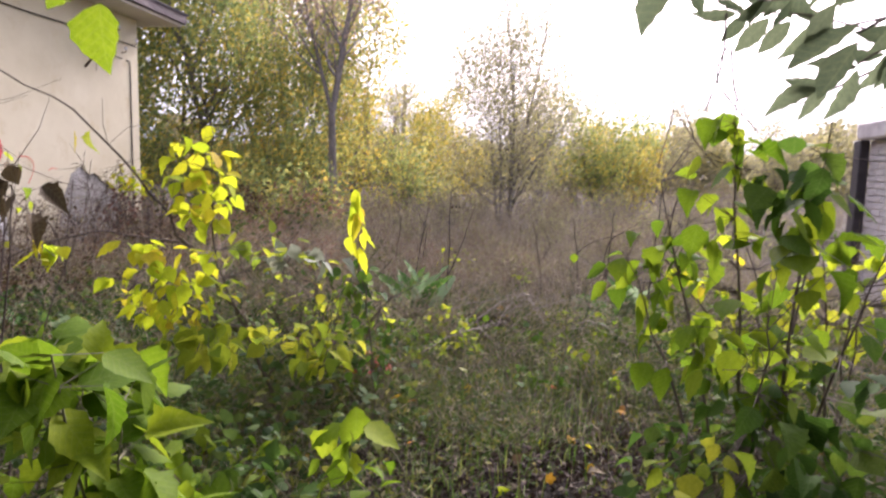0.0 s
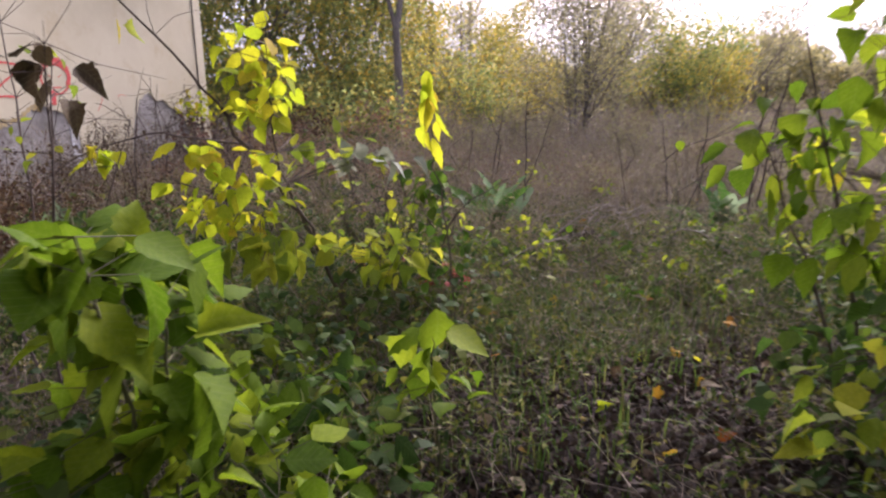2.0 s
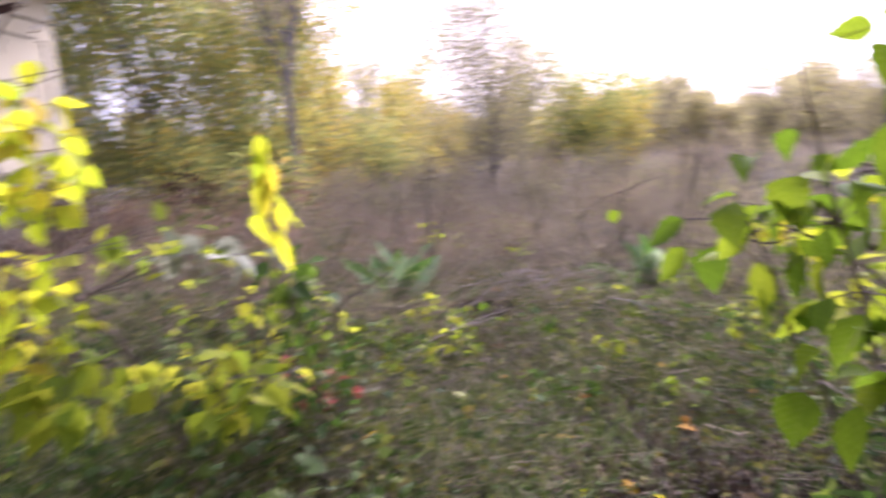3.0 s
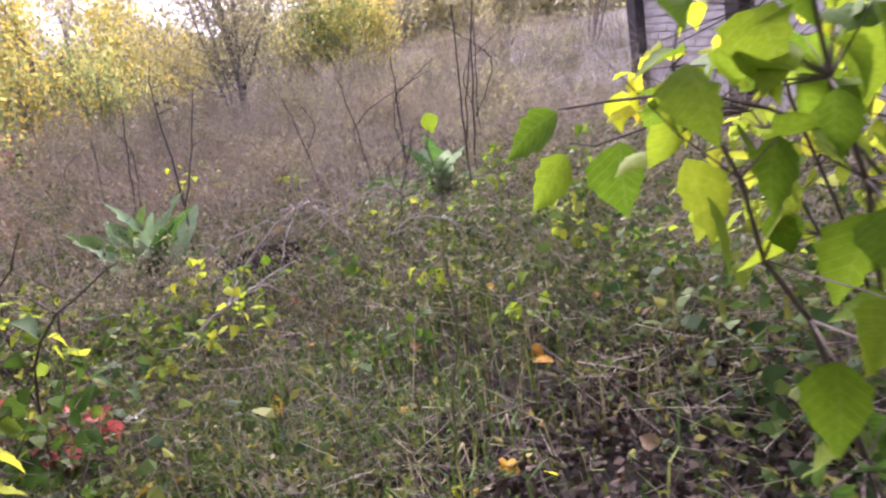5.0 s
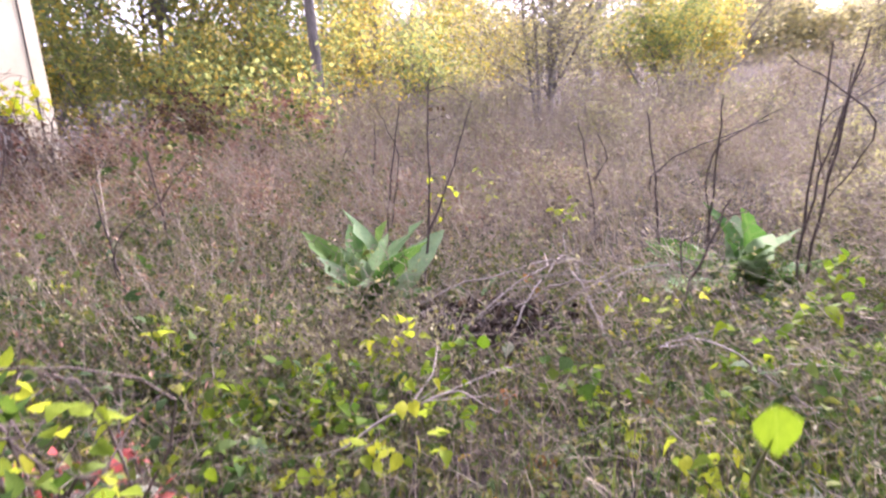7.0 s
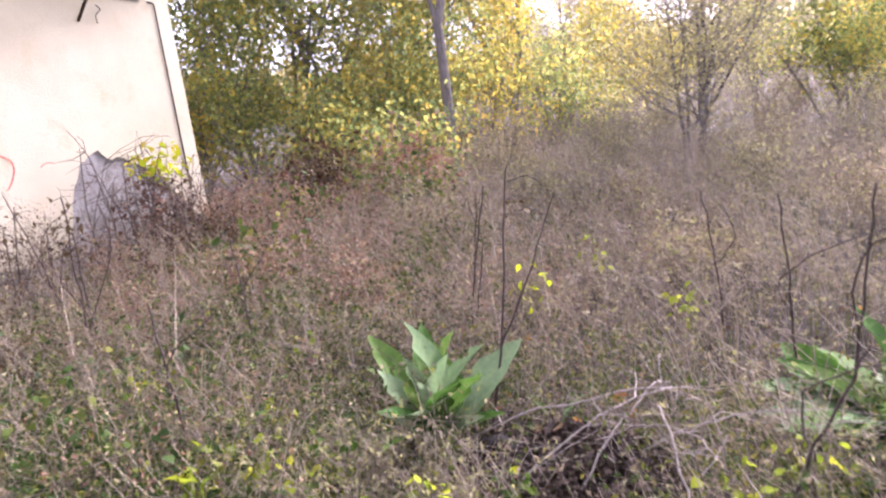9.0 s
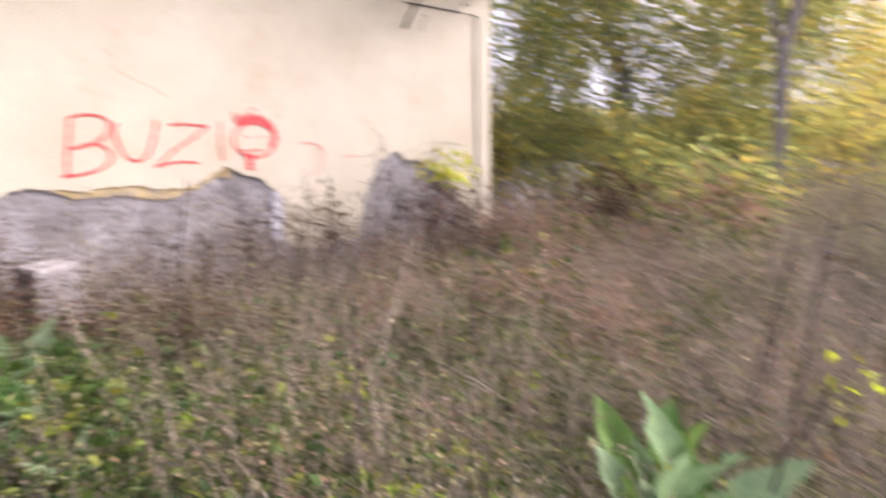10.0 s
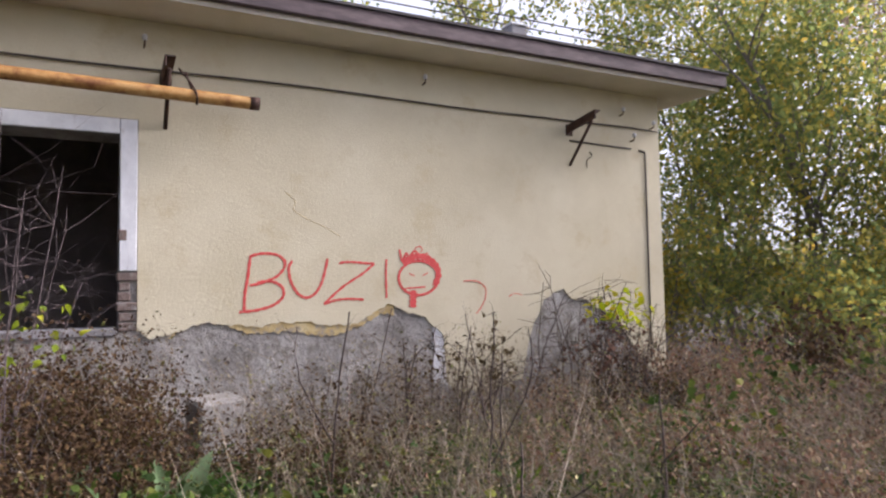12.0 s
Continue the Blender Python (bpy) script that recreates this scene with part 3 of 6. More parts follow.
# dry weeds of the open field
clumps = lambda x, y: np.clip(0.55 + 0.5 * np.sin(2.3 * x + 1.3 * np.sin(1.7 * y)) * np.sin(2.1 * y + 0.8 * np.sin(2.9 * x)) + 0.25 * np.sin(5.3 * x + 2.0 * y), 0.12, 1)  # noqa: E731
DOCKS_AT = ((5.04, -4.0), (6.92, -3.4), (5.4, -4.05))
room = lambda x, y: np.min([np.hypot(x - a, y - b) for a, b in DOCKS_AT], axis=0) > np.where(np.asarray(x) > 6, 0.42, 0.26)  # noqa: E731
open_field = lambda x, y: room(x, y) * clumps(x, y) * np.clip((from_path(x, y) - 0.25) / 0.9, 0.05, 1) * np.where((x > 7.5) & (y < -4), 0.5, 1)  # noqa: E731
x, y = scatter(17000, 0.1, 9.5, -6.6, 6.0, lambda x, y: open_field(x, y) * np.clip((y + 6.8) / 2.2, 0.15, 1) * np.clip(x / 3.0, 0.45, 1))
h = (0.15 + 0.72 * rng.random(len(x)) ** 1.9) * (0.6 + 0.6 * clumps(x + 1.3, y)) * np.clip(from_path(x, y) * 0.45 + 0.25, 0.3, 1.15)
weed_field("dry_weeds", x, y, h, "dry_leaf", "dense dry brown weeds covering the field", twigs=11, specks=11, size=0.021, r=0.0016, tilt=0.28)
x, y = scatter(6000, -6, 20, 5.0, 24)
weed_field("field_weeds", x, y, rng.uniform(0.4, 1.0, len(x)), "dry_leaf", "pale dry weeds in the far field", twigs=5, specks=10, size=0.035, r=0.003)
# fine-twigged dry bushes scattered through the field
for k, (x, y, h, c) in enumerate([(3.4, -0.6, 0.75, "dry_leaf"), (2.4, 0.4, 0.85, "red_leaf"), (4.3, 0.8, 0.9, "olive_weed"), (5.3, 0.2, 0.75, "dry_leaf"), (6.4, 1.0, 0.95, "olive_weed"), (7.4, 0.2, 0.85, "dry_leaf"), (8.2, 1.8, 1.1, "olive_weed"), (3.3, 2.4, 1.1, "dry_leaf"), (4.6, 3.0, 1.2, "olive_weed"), (6.6, 3.2, 1.2, "dry_leaf"),
                                 (7.8, 4.0, 1.4, "olive_weed"), (9.2, 3.8, 1.3, "dry_leaf"), (2.7, -2.4, 0.7, "red_leaf"), (3.7, -2.6, 0.65, "red_leaf"), (1.8, -0.9, 0.8, "red_leaf"), (8.4, -1.2, 0.9, "olive_weed"), (1.6, 1.6, 1.0, "dry_leaf"), (7.9, -2.6, 0.7, "olive_weed"), (5.9, -1.4, 0.6, "dry_leaf"), (4.9, 5.8, 1.5, "olive_weed"), (7.0, 6.8, 1.6, "dry_leaf"), (10.3, 1.2, 1.3, "olive_weed"), (10.6, 5.2, 1.6, "dry_leaf")]):
    tree("dry_bush", x, y, h, 0.008, c, 2300, 0.036, "dry fine-twigged bush with shrivelled brown leaves", 300 + k, limbs=8, first=0.15, spread=0.9, stems=9, group="dry bushes in the field", puff=0.09, splay=0.4)
# tangled leafy herbs where the ground was walked
x, y = scatter(5600, 3.2, 8.6, -9.6, -3.0, lambda x, y: (from_path(x, y) > 0.25) * np.clip(0.35 + 0.5 * clumps(1.7 * x, y) + 0.25 * from_path(x, y), 0.15, 1))
weed_field("herb_tangle", x, y, rng.uniform(0.10, 0.36, len(x)), "cover", "tangled low herbs with small green and yellow leaves", twigs=7, specks=21, size=0.026, r=0.0012, tilt=0.8)
x, y = scatter(3200, 0.4, 5.0, -7.0, 0.5, clumps)
weed_field("herb_tangle", x, y, rng.uniform(0.12, 0.42, len(x)), "cover", "leafy green and brown herbs before the wall", twigs=7, specks=21, size=0.03, r=0.0012, tilt=0.6)
x, y = scatter(2600, 1.4, 4.4, -7.2, -3.2, lambda x, y: np.clip(-(y + 3.4) / 1.8, 0.1, 1))
weed_field("green_herbs", x, y, rng.uniform(0.10, 0.3, len(x)), "deep_cover", "fresh green herbs in the grass before the wall", twigs=7, specks=21, size=0.042, r=0.0012, tilt=0.6)
x, y = scatter(800, 1.2, 4.2, -3.6, -0.6)
weed_field("green_herbs", x, y, rng.uniform(0.25, 0.5, len(x)), "cover", "olive green herbs among the withered weeds", twigs=7, specks=21, size=0.036, r=0.0014, tilt=0.4)
x, y = scatter(130, 6.4, 7.6, -5.4, -3.6)
weed_field("green_herbs", x, y, rng.uniform(0.10, 0.32, len(x)), "deep_cover", "green herbs round the docks", twigs=7, specks=21, size=0.04, r=0.0012, tilt=0.6)
# olive and grey weeds in patches
x, y = scatter(6500, 0.3, 9.5, -5.0, 5.5, lambda x, y: open_field(x + 2.1, y - 1.7) * room(x, y))
weed_field("olive_weeds", x, y, rng.uniform(0.2, 0.6, len(x)), "olive_weed", "grey and olive weeds in patches in the field", twigs=8, specks=16, size=0.026, r=0.0016, tilt=0.35)
# reddish weeds towards the house
red = lambda x, y: np.exp(-((x - 3.3) ** 2 / 2.6 + (y + 1.8) ** 2 / 5)) * np.clip(0.3 + 1.2 * np.sin(2.1 * x + 0.9 * y) * np.sin(1.7 * y + 0.6), 0.1, 1) * np.clip(from_path(x, y) - 0.7, 0, 1)  # noqa: E731
x, y = scatter(10500, 0.4, 6.4, -6.5, 2.5, red)
weed_field("red_weeds", x, y, rng.uniform(0.25, 0.7, len(x)), "red_leaf", "withered reddish weeds near the house", twigs=10, specks=20, size=0.024, r=0.0018, tilt=0.28)
# dry weeds standing before the dock
x, y = scatter(110, 4.6, 5.35, -5.0, -4.45)
weed_field("dry_weeds", x, y, rng.uniform(0.25, 0.46, len(x)), "olive_weed", "dry olive weeds before the dock", twigs=9, specks=18, size=0.024, tilt=0.2)
# burred weeds before the bare base of the wall
x, y = scatter(100, 0.25, 0.9, -4.7, -2.5)
weed_field("burr_weeds", x, y, rng.uniform(0.5, 1.0, len(x)), "brown_leaf", "dead brown weeds with burrs before the wall", twigs=9, specks=27, size=0.03, r=0.002, tilt=0.14)
# taller dead stems against the wall
x, y = scatter(900, 0.10, 1.3, -6.2, 0.3, lambda x, y: np.exp(-x / 0.6))
weed_field("tall_dead_weeds", x, y, rng.uniform(0.5, 1.15, len(x)), "dry_leaf", "tall dead weeds along the wall foot", twigs=9, specks=18, size=0.022)


def straw(name, x, y, length, high, label, mat="straw"):
    """Fallen stems lying across each other in low arcs."""
    n = len(x)
    a = rng.uniform(0, 6.283, n)
    way = np.stack([np.cos(a), np.sin(a), np.zeros(n)], 1) * length[:, None]
    side = np.stack([-np.sin(a), np.cos(a), np.zeros(n)], 1) * length[:, None] * rng.normal(0, 0.16, (n, 1))
    z0, z1, z2 = rng.random(n) * high * 0.7, rng.random(n) * high + 0.03, rng.random(n) * high * 0.7
    up = np.array([0, 0, 1.0])
    base = np.stack([x, y, lift(x, y) + 0.01], 1)
    p0, p1, p2, p3 = base + up * z0[:, None], base + way * 0.33 + side + up * z1[:, None], base + way * 0.67 + side + up * (z1 * 0.6 + z2 * 0.6)[:, None], base + way + up * z2[:, None]
    r = rng.uniform(0.0006, 0.0014, n)
    s = Soup()
    s.sticks(p0, p1, r, r)
    s.sticks(p1, p2, r, r * 0.9)
    s.sticks(p2, p3, r * 0.9, r * 0.5)
    return tagged(part(name, s.mesh(name), M[mat]), label, "straw", kind="stuff")


def grass(name, x, y, length, label, mat="grass"):
    n = len(x)
    base = np.stack([x, y, lift(x, y) - 0.01], 1)
    a = rng.uniform(0, 6.283, n)
    out = np.stack([np.cos(a), np.sin(a), np.zeros(n)], 1)
    side = np.stack([-np.sin(a), np.cos(a), np.zeros(n)], 1) * (0.0022 + 0.002 * rng.random((n, 1)))
    up = np.array([0, 0, 1.0])
    L = length[:, None]
    b = rng.uniform(0.1, 0.8, (n, 1))
    m = base + L * (0.55 * up + 0.25 * b * out)
    t = base + L * ((0.95 - 0.55 * b) * up + 0.75 * b * out)
    s = Soup().add(np.stack([base - side, base + side, m - side, m + side, t], 1), [(0, 1, 3), (0, 3, 2), (2, 3, 4)])
    return tagged(part(name, s.mesh(name), M[mat]), label, "grass", kind="stuff")


x, y = scatter(22000, 2.5, 9.0, -9.8, -1.5, lambda x, y: np.clip(clumps(x + 0.7, y) + 0.2, 0.2, 1) * np.where((y < -6.7) & (from_path(x, y) < 1.1), 0.1, 1) * np.where((x > 6.1) & (y < -5.6), 0.5, 1))
straw("fallen_straw", x, y, rng.uniform(0.15, 0.55, len(x)), 0.2, "tangle of dry fallen stems and straw")
x, y = scatter(14000, -1.0, 18, -16, 14, lambda x, y: np.where((x < 10) & (y > -11) & (y < 3), 0.1, 1))
grass("rough_grass", x, y, rng.uniform(0.2, 0.5, len(x)), "rough straw-coloured grass round the clearing")
x, y = scatter(85000, 0.1, 10.5, -11.5, 3.0, lambda x, y: np.clip(1.2 - from_path(x, y) * 0.18, 0.35, 1) * np.where((y < -6.7) & (from_path(x, y) < 1.1), 0.07, 1))
grass("grass", x, y, rng.uniform(0.06, 0.3, len(x)) * np.where((y < -6.7) & (from_path(x, y) < 1.0), 0.5, 1), "tangled green and straw-coloured autumn grass")


x, y = scatter(26000, 4.6, 7.4, -8.6, -4.2, lambda x, y: np.clip(1.3 * np.exp(-((x - 5.65) ** 2 / 0.14 + (y + 6.2) ** 2 / 0.14)) + 0.5 * np.exp(-((x - 5.7) ** 2 / 0.25 + (y + 6.4) ** 2 / 0.5)) + 0.35 * np.exp(-((x - 5.6) ** 2 / 0.12 + (y + 7.6) ** 2 / 0.12)) + 0.6 * np.exp(-((x - 6.6) ** 2 / 0.4 + (y + 5.2) ** 2 / 0.6)), 0, 1))
grass("green_grass", x, y, rng.uniform(0.06, 0.28, len(x)), "fresh green grass tufts along the trodden line", "fresh_grass")


def cover(name, x, y, zmax, size, mat, label):
    n = len(x)
    p = np.stack([x, y, lift(x, y) + rng.random(n) ** 1.3 * zmax + 0.01], 1)
    way = np.concatenate([rng.normal(size=(n, 2)), rng.normal(0, 0.6, (n, 1))], 1)
    s = Soup().leaves(p, way, size * rng.uniform(0.5, 1.4, n), 0.6, flat=0.45)
    return tagged(part(name, s.mesh(name), M[mat]), label, "undergrowth", kind="stuff")


x, y = scatter(28000, 4.4, 7.2, -9.6, -6.3, lambda x, y: np.clip(1.5 - from_path(x, y), 0, 1))
cover("dark_litter", x, y, 0.09, 0.034, "very_dark_litter", "dark leaf litter on the trodden soil")
# dark leaves round the log carry the hollow's shadow in their colour
a, q = rng.uniform(0, 6.283, 2600), np.sqrt(rng.random(2600))
cover("dark_litter", 5.6 + 0.5 * q * np.cos(a), -4.18 + 0.4 * q * np.sin(a), 0.08, 0.04, "very_dark_litter", "dark leaves standing in for the hollow's shadow")
patchy = lambda x, y: np.clip(0.5 + 0.6 * np.sin(1.9 * x + 0.7) * np.sin(1.6 * y) - 0.25 * np.clip(y + 4, -1, 2), 0.06, 1)  # noqa: E731
x, y = scatter(19000, 1.0, 9.5, -10.5, 1.0, patchy)
cover("undergrowth", x, y, 0.2, 0.024, "cover", "low green and yellowing undergrowth leaves")
# undergrowth leaves; shade beneath the shrubs is put into their dark green
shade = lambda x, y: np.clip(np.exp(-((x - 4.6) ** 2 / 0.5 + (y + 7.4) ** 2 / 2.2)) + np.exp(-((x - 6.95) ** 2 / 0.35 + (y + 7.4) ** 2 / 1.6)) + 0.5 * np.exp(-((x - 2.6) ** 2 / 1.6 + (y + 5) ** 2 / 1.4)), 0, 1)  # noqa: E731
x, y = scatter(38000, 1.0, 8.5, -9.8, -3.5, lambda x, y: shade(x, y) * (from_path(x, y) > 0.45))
cover("deep_undergrowth", x, y, 0.5, 0.06, "deep_cover", "dense undergrowth coloured dark green for the shade beneath the shrubs")
x, y = scatter(16000, 1.0, 9.5, -10.5, 2.0, lambda x, y: np.where((y < -6.7) & (from_path(x, y) < 1.1), 0.4, 1))
cover("leaf_litter", x, y, 0.05, 0.04, "litter", "brown and yellow fallen leaf litter")


# ---------------------------------------------------------------- fittings of the wall
def tube(points, r, sides=8, caps=True):
    """A round tube through points."""
    bm = bmesh.new()
    pts = [Vector(p) for p in points]
    rings = []
    for k, p in enumerate(pts):
        d = (pts[min(k + 1, len(pts) - 1)] - pts[max(k - 1, 0)]).normalized()
        u = d.cross(Vector((0, 0, 1)) if abs(d.z) < 0.9 else Vector((1, 0, 0))).normalized()
        w = d.cross(u)
        rr = r[k] if isinstance(r, (list, tuple)) else r
        rings.append([bm.verts.new(p + rr * (math.cos(a) * u + math.sin(a) * w)) for a in (6.28319 * j / sides for j in range(sides))])
    for a, b in zip(rings, rings[1:]):
        for j in range(sides):
            bm.faces.new((a[j], a[(j + 1) % sides], b[(j + 1) % sides], b[j])).smooth = True
    if caps:
        bm.faces.new(rings[0][::-1])
        bm.faces.new(rings[-1])
    return bm


def curve(points, steps=6):
    """Catmull-Rom points through the given ones."""
    p = [Vector(points[0])] + [Vector(q) for q in points] + [Vector(points[-1])]
    out = []
    for k in range(1, len(p) - 2):
        a, b, c, d = p[k - 1:k + 3]
        for j in range(steps):
            u = j / steps
            out.append(0.5 * (2 * b + (c - a) * u + (2 * a - 5 * b + 4 * c - d) * u * u + (3 * b - a - 3 * c + d) * u ** 3))
    return out + [Vector(points[-1])]


# broken brickwork of the window jamb
rb = random.Random(4)
for k in range(6):
    z0 = 1.135 + k * 0.078
    part("brick", box(-0.14, 0.004 + rb.uniform(0.004, 0.016), WIN[1] - rb.uniform(0.0, 0.02), WIN[1] + 0.115 + rb.uniform(-0.06, 0.04) + (0.09 if k < 2 else 0), z0, z0 + 0.068, 0.008), M["brick"], wall)
part("brick", box(-0.14, 0.034, WIN[1] - 0.012, WIN[1] + 0.06, 1.83, 1.93, 0.012), M["brick"], wall, "broken brick showing through the white surround")

# rusty pipe on its brackets
pipe = tagged(empty("pipe", 0.33, -6.4, 2.96), "rusty ochre-painted gas pipe hung along the wall", "pipe")
bpy.context.view_layer.update()
bm = tube([(0.33, -11.0, 3.055), (0.33, -8.0, 3.0), (0.33, -4.645, 2.936)], 0.05, 16, caps=False)
under(part("pipe_body", bm, M["pipe"]), pipe)
under(part("pipe_rim", tube([(0.33, -4.72, 2.9375), (0.33, -4.643, 2.936)], 0.0525, 16), M["rust"], label="dark open pipe end"), pipe)


def bracket(y, z, reach):
    b = tagged(empty("wall_bracket", 0, y, z), "dark rusted iron bracket fixed to the wall", "bracket", "brackets on the wall")
    bpy.context.view_layer.update()
    bm = bmesh.new()
    add_box(bm, 0.0, reach, y - 0.04, y + 0.04, z + 0.03, z + 0.044, 0.003)
    add_box(bm, 0.0, reach, y - 0.04, y - 0.026, z - 0.05, z + 0.03, 0.003)
    bmesh.ops.rotate(bm, verts=bm.verts, cent=(0, y, z), matrix=Matrix.Rotation(radians(-8), 3, 'Y'))
    under(part("arm", bm, M["rust"]), b)
    under(part("brace", tube([(0.02, y, z - 0.38), (reach * 0.8, y, z + 0.02)], 0.017, 6), M["rust"]), b)
    under(part("wall_plate", box(0.018, 0.030, y - 0.045, y + 0.045, z - 0.06, z + 0.06, 0.003), M["rust"]), b)
    return b


bracket(-5.32, 3.12, 0.42)
bracket(-1.28, 3.10, 0.5)
strap = tagged(part("pipe_hanger", tube(curve([(0.30, -5.25, 3.16), (0.335, -5.17, 3.05), (0.385, -5.13, 2.95), (0.33, -5.12, 2.885), (0.275, -5.13, 2.95), (0.30, -5.2, 3.14)]), 0.009, 6), M["rust"]), "bent iron hanger round the pipe", "hanger")

cable = [(0.045, -11 + 0.55 * k, 3.205 - 0.012 * math.sin(k * 0.9) - (0.012 if k > 17 else 0)) for k in range(20)] + [(0.045, 0.0, 3.19)]
tagged(part("cable", tube(curve(cable, 3), 0.009, 6), M["wire"]), "dark old cable strung along the wall", "cable")
tagged(part("conduit", tube([(0.032, -0.30, 2.955), (0.032, -0.215, 2.945), (0.032, -0.205, 2.92), (0.032, -0.21, 0.55)], 0.009, 6), M["wire"]), "thin conduit running down the wall corner", "conduit")
tagged(part("conduit", tube([(0.032, -1.28, 2.985), (0.032, -0.42, 2.965)], 0.009, 6), M["wire"]), "thin conduit under the bracket", "conduit")


def insulator(y, z):
    b = tagged(empty("wall_hook", 0.022, y, z), "small rusty hook with insulator on the wall", "hook", "hooks on the wall")
    part("hook", tube(curve([(0, 0, 0), (0.05, 0, 0.0), (0.075, 0, 0.02), (0.075, 0, 0.05)]), 0.007, 6), M["rust"], b)
    part("insulator", tube([(0.075, 0, 0.035), (0.075, 0, 0.05), (0.075, 0, 0.075), (0.075, 0, 0.085)], [0.016, 0.022, 0.02, 0.008], 8), M["white_trim"], b)
    return b


for yy, zz in ((-3.03, 3.38), (-5.48, 3.38), (-0.57, 3.33), (-0.42, 3.05), (-0.12, 3.22)):
    insulator(yy, zz)
tagged(part("bent_wire", tube(curve([(0.024, -1.02, 2.89), (0.05, -1.0, 2.84), (0.05, -1.07, 2.78), (0.04, -1.06, 2.70)]), 0.005, 5), M["wire"]), "loose bent wire end on the wall", "wire")
vent = tagged(empty("roof_vent", 0.35, -2.17, TOP + 0.21), "small pale vent box on the roof edge", "vent")
part("vent_body", box(-0.08, 0.08, -0.085, 0.085, 0, 0.15, 0.008), M["concrete"], vent)
part("vent_cap", box(-0.095, 0.095, -0.1, 0.1, 0.15, 0.175, 0.006), M["white_trim"], vent)

# hairline crack in the plaster
tagged(part("plaster_crack", tube(curve([(0.022, -4.36, 2.28), (0.022, -4.27, 2.2), (0.022, -4.28, 2.12), (0.022, -4.12, 2.03), (0.022, -4.02, 1.99), (0.022, -3.86, 1.9)]), 0.003, 4), M["ochre"], wall))


# graffiti: sprayed strokes lying on the plaster
def stroke(name, pts, width, parent):
    """A flat sprayed line through (y, z) points."""
    c = curve([(0, a, b) for a, b in pts], 8)
    bm = bmesh.new()
    rows = []
    for k, p in enumerate(c):
        d = (c[min(k + 1, len(c) - 1)] - c[max(k - 1, 0)]).normalized()
        n = Vector((0, -d.z, d.y)) * 0.8 * width * (0.5 + 0.12 * math.sin(k * 1.7 + pts[0][0] * 9))
        rows.append((bm.verts.new((0.0265, p.y - n.y, p.z - n.z)), bm.verts.new((0.0275, p.y, p.z)), bm.verts.new((0.0265, p.y + n.y, p.z + n.z))))
    for a, b in zip(rows, rows[1:]):
        bm.faces.new((a[0], a[1], b[1], b[0]))
        bm.faces.new((a[1], a[2], b[2], b[1]))
    return part(name, bm, M["paint_red"], parent)


graffiti = tagged(empty("graffiti", 0, 0, 0), "red sprayed letters and a crude round doodle on the plaster", "graffiti")
g = graffiti
stroke("letter_stroke", [(-4.655, 1.715), (-4.675, 1.55), (-4.70, 1.40), (-4.705, 1.262)], 0.03, g)
stroke("letter_stroke", [(-4.66, 1.72), (-4.55, 1.745), (-4.42, 1.73), (-4.36, 1.66), (-4.42, 1.56), (-4.55, 1.50), (-4.66, 1.475)], 0.028, g)
stroke("letter_stroke", [(-4.60, 1.50), (-4.48, 1.51), (-4.39, 1.46), (-4.38, 1.38), (-4.46, 1.31), (-4.60, 1.27), (-4.745, 1.258)], 0.028, g)
stroke("letter_stroke", [(-4.30, 1.685), (-4.33, 1.62), (-4.31, 1.50), (-4.25, 1.40), (-4.17, 1.365), (-4.09, 1.41), (-4.03, 1.52), (-3.985, 1.705)], 0.028, g)
stroke("letter_stroke", [(-3.88, 1.665), (-3.78, 1.675), (-3.65, 1.665), (-3.545, 1.66)], 0.026, g)
stroke("letter_stroke", [(-3.545, 1.66), (-3.66, 1.57), (-3.85, 1.45), (-4.02, 1.305)], 0.026, g)
stroke("letter_stroke", [(-4.02, 1.305), (-3.92, 1.335), (-3.80, 1.345), (-3.65, 1.335)], 0.026, g)
stroke("letter_stroke", [(-3.425, 1.70), (-3.432, 1.58), (-3.428, 1.345)], 0.024, g)
ring = [(-3.10 + 0.205 * math.cos(a), 1.525 + 0.16 * math.sin(a)) for a in (k * 6.28319 / 12 for k in range(13))]
stroke("doodle_ring", ring, 0.03, g)
stroke("doodle_cap", [(-3.26, 1.66), (-3.15, 1.725), (-3.03, 1.72), (-2.93, 1.66), (-2.89, 1.56), (-2.93, 1.45)], 0.075, g)
stroke("doodle_cap", [(-3.29, 1.79), (-3.27, 1.69), (-3.22, 1.76), (-3.20, 1.70), (-3.14, 1.78), (-3.08, 1.73), (-3.0, 1.76)], 0.026, g)
stroke("doodle_cap", [(-3.14, 1.80), (-3.09, 1.825), (-3.06, 1.80), (-3.07, 1.77)], 0.014, g)
stroke("doodle_bar", [(-3.24, 1.43), (-3.12, 1.435), (-3.03, 1.44)], 0.018, g)
stroke("doodle_bar", [(-3.155, 1.41), (-3.16, 1.33), (-3.165, 1.25)], 0.085, g)
stroke("doodle_mark", [(-3.20, 1.57), (-3.14, 1.545)], 0.012, g)
stroke("doodle_mark", [(-3.06, 1.545), (-3.0, 1.575)], 0.012, g)
stroke("letter_stroke", [(-2.62, 1.49), (-2.48, 1.49), (-2.38, 1.43), (-2.37, 1.34), (-2.42, 1.24), (-2.48, 1.17)], 0.014, g)
stroke("letter_stroke", [(-2.10, 1.33), (-2.02, 1.36), (-1.94, 1.34)], 0.010, g)

